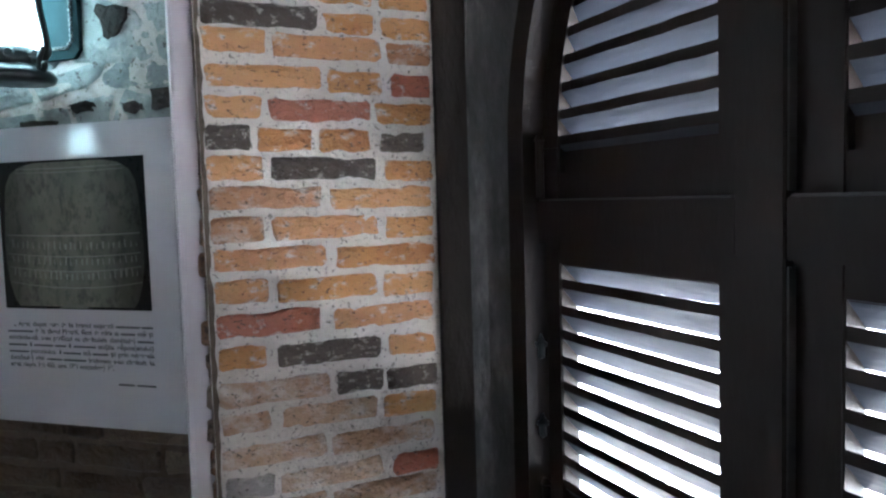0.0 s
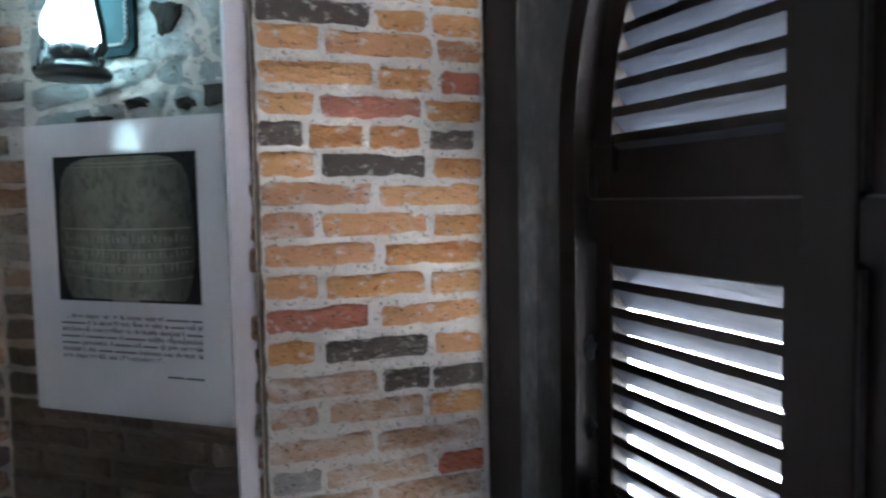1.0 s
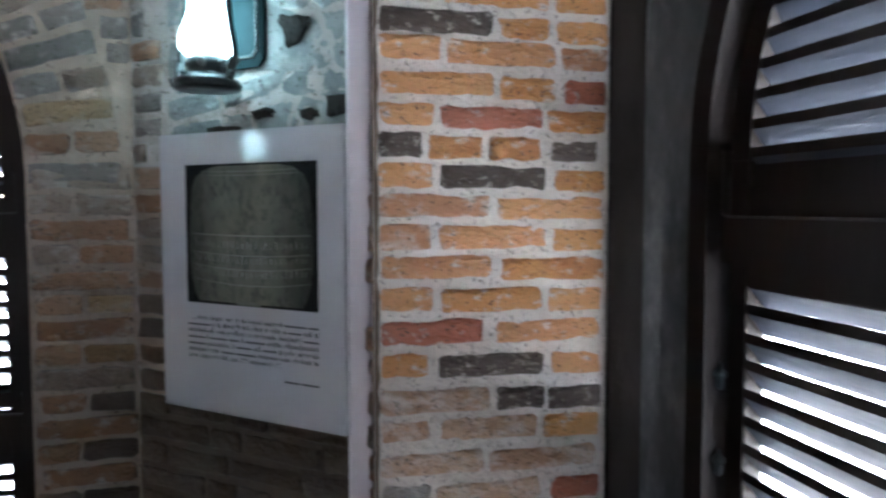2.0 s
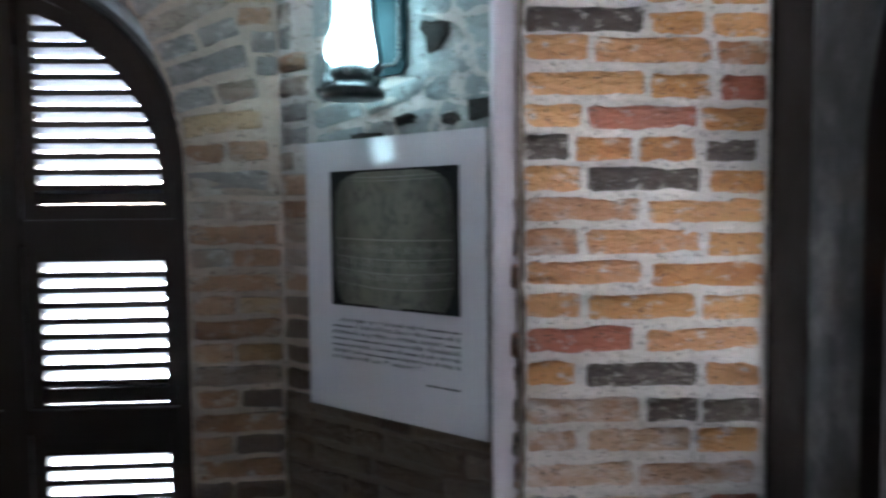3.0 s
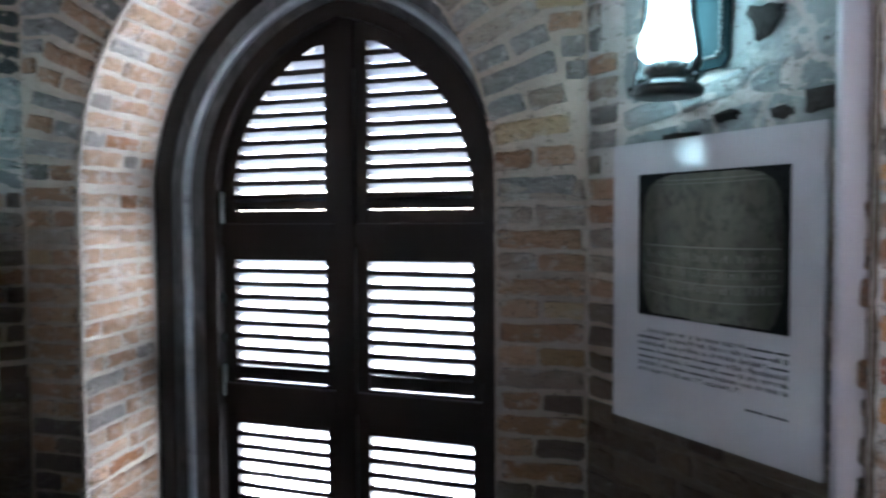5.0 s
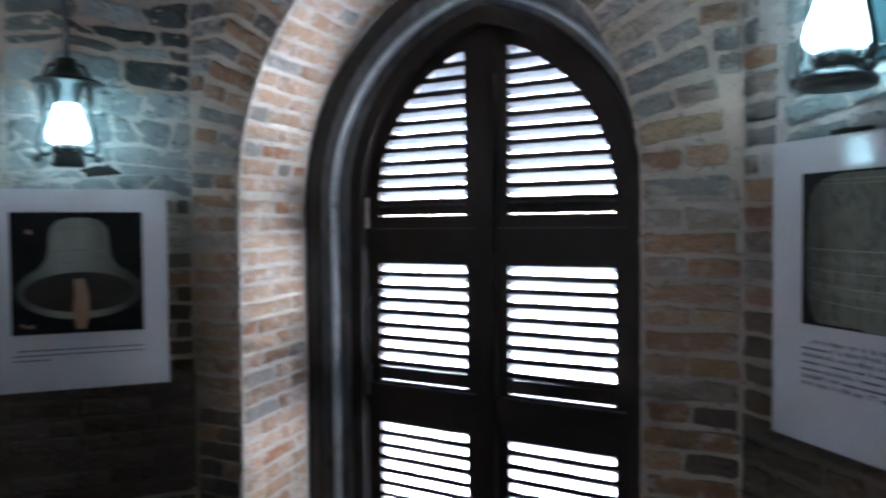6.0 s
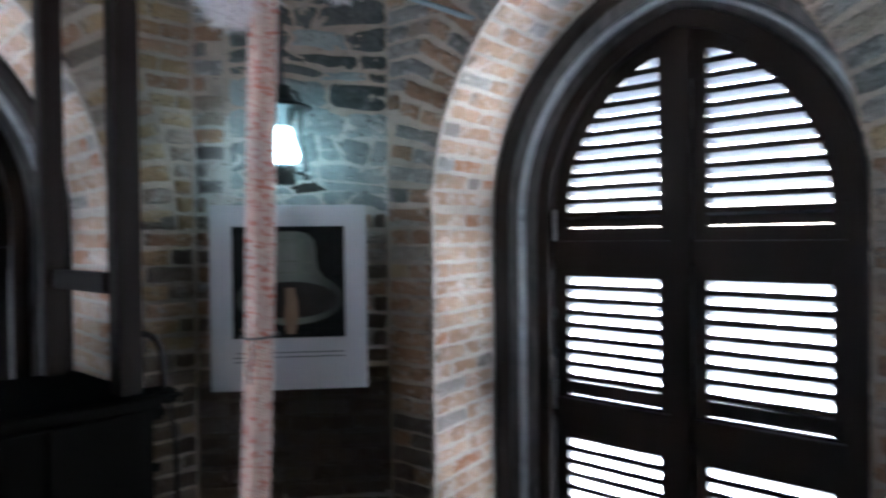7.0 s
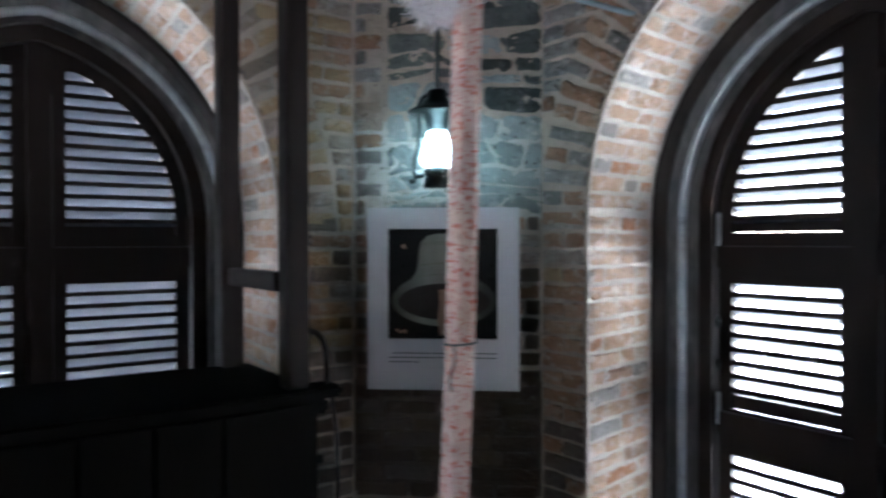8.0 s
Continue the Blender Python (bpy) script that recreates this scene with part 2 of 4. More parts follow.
TRUNK = mat("pinkish_white_trunking", [(0.56, 0.5, 0.53), (0.64, 0.58, 0.61)], 10, 0.4, bump=0.1, stain=(0.36, 0.3, 0.3),
            stain_at=(0.66, 0.82), stain_scale=14, stretch=(1, 1, 0.3))
IRON = mat("dark_lantern_metal", [(0.03, 0.034, 0.034), (0.06, 0.066, 0.066)], 18, 0.38, 0.7, bump=0.2, bump_scale=80)
PLATE = mat("verdigris_back_plate", [(0.006, 0.014, 0.016), (0.016, 0.03, 0.033)], 12, 0.7, 0.0, bump=0.4, spec=0.06)
BEAD = mat("tarnished_bead", [(0.05, 0.055, 0.055), (0.11, 0.115, 0.11)], 30, 0.5, 0.2)
# pale metal that stands for light leaking past the north hinges
LEAK_STEEL = mat("light_leak_steel", [(0.42, 0.44, 0.47), (0.6, 0.62, 0.66)], 20, 0.35, 0.7, bump=0.2)
ROPE = mat("pale_red_flecked_rope", [(0.56, 0.41, 0.36), (0.7, 0.55, 0.49), (0.78, 0.66, 0.6)], 60, 0.9, bump=0.9, bump_scale=160, bump_dist=0.003,
           stain=(0.55, 0.16, 0.11), stain_at=(0.52, 0.6), stain_scale=300, stretch=(0.6, 0.6, 1.2))
WOOL = mat("white_wool_tuft", [(0.76, 0.7, 0.71), (0.88, 0.84, 0.85)], 50, 0.95, bump=0.5, bump_scale=200)
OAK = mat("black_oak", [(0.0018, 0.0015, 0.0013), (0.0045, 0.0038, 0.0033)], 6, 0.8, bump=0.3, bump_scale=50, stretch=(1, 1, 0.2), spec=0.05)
PLASTER = mat("dull_plaster", [(0.12, 0.1, 0.088), (0.2, 0.17, 0.15)], 4, 0.9, bump=0.5, bump_scale=30, stain=(0.16, 0.12, 0.1))
BOARDS = mat("old_floor_boards", [(0.035, 0.026, 0.019), (0.07, 0.052, 0.037)], 5, 0.7, bump=0.3, stretch=(1, 0.1, 1))
EARTH = mat("pale_square_paving", [(0.3, 0.29, 0.27), (0.4, 0.39, 0.36)], 0.2, 0.9, bump=0.2, bump_scale=2)
GLOBE = glow("lit_frosted_globe", (0.66, 0.95, 0.98), 0.33)
BLUE_PIPE = mat("bluish_cable", [(0.2, 0.25, 0.28), (0.3, 0.36, 0.38)], 10, 0.5)


# ---- helpers for meshes ----
def finish(name, bm, material, parent=None, label="", smooth=False):
    bmesh.ops.recalc_face_normals(bm, faces=bm.faces)
    me = bpy.data.meshes.new(name)
    bm.to_mesh(me)
    bm.free()
    for p in me.polygons:
        p.use_smooth = smooth
    if material:
        me.materials.append(material)
    ob = new(name, me)
    if parent:
        ob.parent = parent
    if label:
        ob["label"] = label
    return ob


part = finish


def empty(name, m=None):
    e = new(name)
    e.empty_display_size = 0.1
    if m is not None:
        e.matrix_world = m
    return e


def box(bm, x0, x1, y0, y1, z0, z1, bevel=0.0):
    r = bmesh.ops.create_cube(bm, size=1.0)
    for v in r["verts"]:
        v.co = Vector((x0 + (v.co.x + 0.5) * (x1 - x0), y0 + (v.co.y + 0.5) * (y1 - y0), z0 + (v.co.z + 0.5) * (z1 - z0)))
    if bevel:
        es = {e for v in r["verts"] for e in v.link_edges}
        bmesh.ops.bevel(bm, geom=list(es), offset=bevel, segments=2, affect="EDGES")


def lathe(bm, prof, n=24, cx=0.0, cy=0.0):
    """Turn (radius, z) round the vertical line at cx, cy."""
    rings = [[bm.verts.new((cx + r * math.cos(2 * math.pi * i / n), cy + r * math.sin(2 * math.pi * i / n), z)) for i in range(n)] for r, z in prof]
    for a, b in zip(rings, rings[1:]):
        for i in range(n):
            bm.faces.new((a[i], a[(i + 1) % n], b[(i + 1) % n], b[i]))
    for ring in (rings[0], rings[-1]):
        bm.faces.new(ring)


def tube(bm, pts, r, n=8):
    pts = [Vector(p) for p in pts]
    rings = []
    for i, p in enumerate(pts):
        d = (pts[min(i + 1, len(pts) - 1)] - pts[max(i - 1, 0)]).normalized()
        a = d.cross(Vector((0.3, 0.9, 0.31))).normalized()
        b = d.cross(a)
        rr = r[i] if isinstance(r, (list, tuple)) else r
        rings.append([bm.verts.new(p + rr * (math.cos(2 * math.pi * k / n) * a + math.sin(2 * math.pi * k / n) * b)) for k in range(n)])
    for a, b in zip(rings, rings[1:]):
        for k in range(n):
            bm.faces.new((a[k], a[(k + 1) % n], b[(k + 1) % n], b[k]))
    bm.faces.new(rings[0])
    bm.faces.new(rings[-1])


def arc_side(h, c, n, rise=None):
    """Half a pointed arch, from the springing (h, 0) to the apex (0, rise)."""
    r = h + c
    top = math.acos(c / r)
    s = (rise / (r * math.sin(top))) if rise else 1.0
    return [(r * math.cos(top * i / n) - c, s * r * math.sin(top * i / n)) for i in range(n + 1)]


def arch(hl, hr, c, z0, spring, n=14, rise=None, low=4):
    """A pointed opening from its left foot over the apex to its right foot: (x, z)."""
    left = [(-x, spring + z) for x, z in arc_side(hl, c, n, rise)]
    right = [(x, spring + z) for x, z in arc_side(hr, c, n, rise)]
    foot = [z0 + (spring - z0) * i / low for i in range(low)]
    return [(-hl, z) for z in foot] + left + right[-2::-1] + [(hr, z) for z in foot[::-1]]


def loft(bm, rings, closed=False):
    """Quads between rings of 3D points of one length."""
    vs = [[bm.verts.new(p) for p in ring] for ring in rings]
    pairs = list(zip(vs, vs[1:])) + ([(vs[-1], vs[0])] if closed else [])
    for a, b in pairs:
        for i in range(len(a) - 1):
            bm.faces.new((a[i], a[i + 1], b[i + 1], b[i]))
    return vs


# ---- masonry pieces ----
rnd = random.Random(5)
PIECES = {}


def piece(color, kind, fine=False):
    """One of six worn brick meshes of a kind: S stretcher, H header."""
    k = (color, kind, fine, rnd.randrange(6))
    if k not in PIECES:
        L, H = (0.235, 0.054) if kind == "S" else (0.112, 0.054)
        r = random.Random(str(k))
        out = []
        long_cuts = (4 if kind == "S" else 2) if fine else (3 if kind == "S" else 1)
        for sx, sz in ((1, 1), (-1, 1), (-1, -1), (1, -1)):
            a, b = r.uniform(0.003, 0.011), r.uniform(0.003, 0.011)
            p1, p2 = (sx * (L / 2 - a), sz * H / 2), (sx * L / 2, sz * (H / 2 - b))
            out += [p2, p1] if sx * sz > 0 else [p1, p2]
            if sx * sz > 0:
                for c in range(long_cuts):
                    f = (c + 1) / (long_cuts + 1)
                    out.append((sx * (L / 2 - 0.008) * (1 - 2 * f), sz * (H / 2 + r.uniform(-0.0035, 0.0015))))
        wild = 1.0 if fine else 1.6
        out = [(x + wild * r.uniform(-0.003, 0.003), z + wild * r.uniform(-0.002, 0.002)) for x, z in out]
        bm = bmesh.new()
        rings = []
        steps = ((0.0, 0.012), (0.0008, -0.002), (0.0045, -0.006), (0.012, -0.0085)) if fine else ((0.0, 0.012), (0.001, -0.003), (0.006, -0.0075))
        for inset, y in steps:
            rings.append([bm.verts.new((x * (1 - 2 * inset / L), y + (r.uniform(-0.0016, 0.0016) if inset else 0), z * (1 - 2 * inset / H))) for x, z in out])
        m = len(out)
        for a, b in zip(rings, rings[1:]):
            for i in range(m):
                bm.faces.new((a[i], a[(i + 1) % m], b[(i + 1) % m], b[i]))
        mid = bm.verts.new((r.uniform(-0.02, 0.02), -0.0088, 0))
        for i in range(m):
            bm.faces.new((rings[-1][i], rings[-1][(i + 1) % m], mid))
        bmesh.ops.recalc_face_normals(bm, faces=bm.faces)
        me = bpy.data.meshes.new("brick")
        bm.to_mesh(me)
        bm.free()
        for p in me.polygons:
            p.use_smooth = True
        me.materials.append(BRICK[color])
        PIECES[k] = (me, L, H)
    return PIECES[k]


def brick(parent, m, color, length, height=0.054, push=0.0, fine=False):
    """A brick on a face: in m, x runs along the course, z up, -y out of the wall."""
    me, L, H = piece(color, "S" if length > 0.165 else "H", fine)
    ob = new("brick", me)
    ob.parent = parent
    s = Matrix.Diagonal((length / L, 1.0, height / H, 1))
    tilt = Matrix.Rotation(radians(rnd.uniform(-0.8, 0.8)), 4, "Y") @ Matrix.Rotation(radians(rnd.uniform(-1, 1)), 4, "Z")
    ob.matrix_local = m @ Matrix.Translation((0, rnd.uniform(-0.001, 0.003) - push, rnd.uniform(-0.0015, 0.0015))) @ tilt @ s
    return ob


def pick(mix, z=0.0):
    mix = mix(z) if callable(mix) else mix
    return rnd.choices(list(mix), weights=list(mix.values()))[0]


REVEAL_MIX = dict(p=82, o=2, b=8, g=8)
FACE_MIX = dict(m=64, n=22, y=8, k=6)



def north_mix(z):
    """The window wall: slate-grey bricks above the springing, brown and dark brown ones below it."""
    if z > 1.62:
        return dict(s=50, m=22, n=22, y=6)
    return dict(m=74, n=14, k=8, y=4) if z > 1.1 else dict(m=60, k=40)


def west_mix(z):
    # umber and dark brown brick prevail below 1.3 m
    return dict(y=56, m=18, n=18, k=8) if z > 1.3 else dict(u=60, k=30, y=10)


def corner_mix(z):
    """The corner walls: dusty brick behind the boards; below them umber and dark brick paints in the shade."""
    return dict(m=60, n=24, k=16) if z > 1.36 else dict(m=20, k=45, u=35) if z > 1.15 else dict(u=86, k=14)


def course(parent, at, x0, x1, z, mix, phase=0, pitch=0.068, skip=None, joint=0.007):
    """Fill a course from x0 to x1 with headers and stretchers; at(x, z) gives the pose on the face."""
    x = x0 + rnd.uniform(0.0, 0.006)
    k = phase
    while x1 - x > 0.05:
        w = (0.24 if k % 2 == 0 else 0.115) * rnd.uniform(0.9, 1.06)
        if x1 - (x + w) < 0.06:
            w = x1 - x - rnd.uniform(0, 0.008)
        if w > 0.3:
            w *= 0.5
        if not (skip and (skip(x, z) or skip(x + w, z) or skip(x + w / 2, z + 0.03))):
            m = at(x + w / 2, z)
            brick(parent, m, pick(mix, m.translation.z), w - joint - rnd.uniform(0, 0.005), pitch - rnd.uniform(0.008, 0.017), rnd.uniform(0.001, 0.005))
        x += w
        k += 1 if rnd.random() < 0.8 else 0


# ---- plan ----
SPRING, CEIL = 1.70, 3.2
# window bays: place of the window's foot, turn, depth of the room face, half widths of the opening, reach of the face to each side
BAYS = {
    "north": dict(at=pose(-1.327, 2.845, 0), deep=(0.665, 0.565), half=(0.70, 0.765), inner=(0.80, 0.80), face=(0.93, 1.03), c=0.26, rise=0.95, spring=1.70, tilt=28.0, slat=(0.054, 0.0195), pitch=0.0551,
                  rows=((0.26, 0.755, 0.3218), (0.99, 1.452, 1.0156), (1.687, None, 1.7076))),
    "east": dict(at=pose(0.94, 0.835, 0, 0, 0, -90), deep=(0.678, 0.678), half=(0.77, 0.77), inner=(0.77, 0.77), face=(0.965, 1.255), c=0.2, rise=0.75, spring=2.06, tilt=48.0, slat=(0.0615, 0.0125), pitch=0.0525, stile=0.116,
                 rows=((0.26, 0.755, 0.31), (0.985, 1.461, 1.001), (1.695, None, 1.712))),
    # unseen bay, assumed by symmetry and added to light the north faces
    "south": dict(at=pose(-1.295, -1.47, 0, 0, 0, 180), deep=(0.60, 0.60), half=(0.74, 0.74), inner=(0.78, 0.78), face=(0.975, 0.975), c=0.26, rise=0.95, spring=1.70, tilt=34.0, slat=(0.054, 0.0165), pitch=0.0525,
                  rows=((0.26, 0.755, 0.31), (0.985, 1.452, 1.001), (1.70, None, 1.74))),
    "west": dict(at=pose(-3.39, 0.545, 0, 0, 0, 90), deep=(0.64, 0.64), half=(0.73, 0.73), inner=(0.77, 0.77), face=(0.77, 1.055), c=0.2, rise=0.95, spring=1.70, tilt=44.0, slat=(0.062, 0.0135), pitch=0.0505,
                 rows=((0.26, 0.755, 0.31), (0.985, 1.452, 1.0005), (1.69, None, 1.7005))),
}
FOOT = 0.12


def bay_point(b, p):
    return b["at"] @ Vector(p)


def face_depth(b, x):
    """Local y of the room face at x."""
    (l, r), (fl, fr) = b["deep"], b["face"]
    return -(l + (r - l) * min(1, max(0, (x + fl) / (fl + fr))))


def bay_wall(name, b, label):
    spring = b["spring"]
    a_room = arch(*b["half"], b["c"], 0.0, spring, rise=b["rise"])
    a_in = arch(*b["inner"], 0.2, 0.0, spring, rise=b["rise"] - 0.02)
    fl, fr = b["face"]

    def rim(pts):
        out = []
        for x, z in pts:
            if z <= spring + 1e-6:
                out.append((-fl if x < 0 else fr, z))
                continue
            dx, dz = x, z - spring
            s = min((CEIL - spring) / dz, (fr / dx) if dx > 1e-6 else (fl / -dx) if dx < -1e-6 else 1e9)
            out.append((dx * s, spring + dz * s))
        return out
    rm = rim(a_room)
    bm = bmesh.new()
    loft(bm, [[(x, face_depth(b, x), z) for x, z in rm],
              [(x, face_depth(b, x), z) for x, z in a_room],
              [(x, -0.14, z) for x, z in a_in],
              [(x, 0.06, z) for x, z in a_in],
              [(x * 1.13, 0.22, z) for x, z in a_in],
              [(x, 0.22, z) for x, z in rm]], closed=True)
    bmesh.ops.subdivide_edges(bm, edges=[e for e in bm.edges if e.calc_length() > 0.25], cuts=2, use_grid_fill=True)
    ob = finish(name, bm, MORTAR if name == "wall_east" else BEIGE)
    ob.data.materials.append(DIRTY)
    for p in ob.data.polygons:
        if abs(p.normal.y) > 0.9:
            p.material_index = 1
    ob.matrix_world = b["at"]
    tagged(ob, label, "wall", kind="structure")
    # unseen sill; pale at the east to bounce light onto the low jamb
    bm = bmesh.new()
    box(bm, -b["half"][0] + 0.01, b["half"][1] - 0.01, -min(b["deep"]) + 0.02, 0.2, 0.0, FOOT - 0.01, 0.006)
    part("window_sill", bm, MORTAR if name == "wall_east" else BOARDS, ob)
    return ob, a_room


WALLS = {}
for name, b in BAYS.items():
    WALLS[name], b["room"] = bay_wall("wall_" + name, b, "limewashed brick tower wall with a deep pointed window niche")


def plain_wall(name, p, q, thick=0.35, label="plain dull brick tower wall behind the camera", material=PLASTER, grow=(0.0, 0.0)):
    """A wall whose room face runs from p to q, seen left to right from the room."""
    p, q = Vector((*p, 0)), Vector((*q, 0))
    d = (q - p).normalized()
    bm = bmesh.new()
    box(bm, -grow[0], (q - p).length + grow[1], 0.0, thick, 0.0, CEIL)
    bmesh.ops.subdivide_edges(bm, edges=[e for e in bm.edges if e.calc_length() > 0.4], cuts=4, use_grid_fill=True)
    ob = finish(name, bm, material)
    ob.matrix_world = Matrix.Translation(p) @ Matrix.Rotation(math.atan2(d.y, d.x), 4, "Z")
    tagged(ob, label, "wall", kind="structure")
    return ob, (q - p).length


def corner(name, side):
    b = BAYS[name]
    x = b["face"][1] if side > 0 else -b["face"][0]
    v = bay_point(b, (x, face_depth(b, x), 0))
    return (v.x, v.y)


NE, LEN_NE = plain_wall("wall_northeast", corner("north", 1), corner("east", -1), label="corner wall of rough grey stones and old brick in lime mortar", material=STONY, grow=(0.05, 0.05))
NW, LEN_NW = plain_wall("wall_northwest", corner("west", 1), corner("north", -1), label="corner wall of old brick and dark stones in lime mortar", material=DIRTY, grow=(0.05, 0.05))
SE = plain_wall("wall_southeast", corner("east", 1), corner("south", -1), grow=(0.05, 0.05))
SW = plain_wall("wall_southwest", corner("south", 1), corner("west", -1), grow=(0.05, 0.05))

bm = bmesh.new()
box(bm, -4.2, 1.8, -2.0, 3.6, -0.3, 0.0)
tagged(finish("floor", bm, BOARDS), "old dark wooden floor boards", "floor", kind="structure")
bm = bmesh.new()
box(bm, -4.2, 1.8, -2.0, 3.6, CEIL, CEIL + 0.2)
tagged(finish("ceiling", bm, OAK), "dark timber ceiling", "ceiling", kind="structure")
bm = bmesh.new()
bmesh.ops.create_grid(bm, x_segments=8, y_segments=8, size=900)
g = finish("ground", bm, EARTH)
g.location = (0, 0, -14)
tagged(g, "pale paved ground far below the tower", "ground", kind="structure")


# ---- shuttered windows ----
def ring_strip(bm, pts_out, pts_in, y0, y1):
    """A solid band between two outlines, from y0 to y1, with closed feet."""
    vs = loft(bm, [[(x, y0, z) for x, z in pts_out], [(x, y0, z) for x, z in pts_in], [(x, y1, z) for x, z in pts_in], [(x, y1, z) for x, z in pts_out]], closed=True)
    for k in (0, -1):
        bm.faces.new([v[k] for v in vs])


H_FIX, H_LEAF, H_PANE, C_WIN = 0.64, 0.577, 0.522, 0.13


def pane_edge(z):
    """Half width of the louvre opening at height z."""
    if z <= SPRING:
        return H_PANE
    r = H_PANE + C_WIN
    q = r * r - (z - SPRING) ** 2
    return math.sqrt(q) - C_WIN if q > 0 else 0.0


def shutter_leaf(window, side, b):
    """One leaf; side -1 hangs on the left, +1 on the right."""
    slant, size, pitch = b["tilt"], b["slat"], b["pitch"]
    stile = b.get("stile", 0.094) if side > 0 else 0.094
    (_, low_top, _), (mid_foot, mid_top, _), (high_foot, _, _) = b["rows"]
    bm = bmesh.new()
    y0, y1 = -0.012, 0.032
    n = 14
    out = [(side * x, SPRING + z) for x, z in arc_side(H_LEAF + 0.008, C_WIN, n)]
    inn = [(side * x, SPRING + z) for x, z in arc_side(H_PANE, C_WIN, n)]
    out = [(x if abs(x) > 0.004 else side * 0.004, z) for x, z in out]
    inn = [(x, z) for x, z in inn if abs(x) > stile]
    inn += [(side * stile, SPRING + math.sqrt((H_PANE + C_WIN) ** 2 - (stile + C_WIN) ** 2))] * (len(out) - len(inn))
    ring_strip(bm, out, [(x, z + 0.0002 * i) for i, (x, z) in enumerate(inn)], y0, y1)
    a, b_ = sorted((side * H_PANE, side * H_LEAF))
    box(bm, a, b_, y0, y1, FOOT + 0.02, SPRING, 0.003)
    a, b_ = sorted((side * 0.004, side * stile))
    box(bm, a, b_, y0, y1, FOOT + 0.02, 2.385, 0.003)
    a, b_ = sorted((side * (stile - 0.004), side * (H_PANE + 0.004)))
    for z0, z1 in ((FOOT + 0.02, 0.26), (low_top, 0.934), (mid_top, 1.648)):
        box(bm, a, b_, y0 + 0.002, y1, z0, z1, 0.003)
    drop = 0.0 if slant < 30 else 0.012
    for z0, z1 in ((0.937 - drop, mid_foot), (1.651 - drop, high_foot)):
        box(bm, a, b_, y0 + 0.016, y0 + 0.026, z0, z1, 0.002)
    leaf = part("leaf", bm, PAINT, window)
    for z0, z1, front in b["rows"]:
        rise = size[0] / 2 * math.sin(radians(slant))
        z1 = z1 or 2.33
        z = front - rise
        while z + rise < z1 + (0.03 if z1 < SPRING else -0.012):
            e = pane_edge(z - 0.02) if z > SPRING else H_PANE
            if e - stile > 0.03:
                a, b_ = sorted((side * (stile - 0.002), side * (e + 0.004)))
                bm = bmesh.new()
                w, t = size
                cut = t / 2 * math.tan(radians(slant))
                m = 10
                ring = []
                for i in range(m + 1):
                    x = a + (b_ - a) * i / m
                    ch = rnd.uniform(-0.0012, 0.0012)
                    ring.append([(x, -w / 2 + ch + cut, -t / 2), (x, -w / 2 + ch - cut, t / 2 + ch), (x, w / 2, t / 2), (x, w / 2, -t / 2)])
                rings = [[bm.verts.new(p) for p in q] for q in ring]
                for p, q in zip(rings, rings[1:]):
                    for k in range(4):
                        bm.faces.new((p[k], p[(k + 1) % 4], q[(k + 1) % 4], q[k]))
                bm.faces.new(rings[0])
                bm.faces.new(rings[-1])
                for f in bm.faces:
                    f.material_index = 1 if f.calc_center_median().y < -w / 2 + 0.004 + abs(cut) * 0.3 else 0
                tilt = Matrix.Translation((0, 0.012, z)) @ Matrix.Rotation(radians(-slant + rnd.uniform(-1.5, 1.5)), 4, "X") @ Matrix.Rotation(radians(rnd.uniform(-0.25, 0.25)), 4, "Y")
                bmesh.ops.transform(bm, matrix=tilt, verts=bm.verts)
                part("slat", bm, SLAT, leaf).data.materials.append(PAINT)
            z += pitch
    return leaf


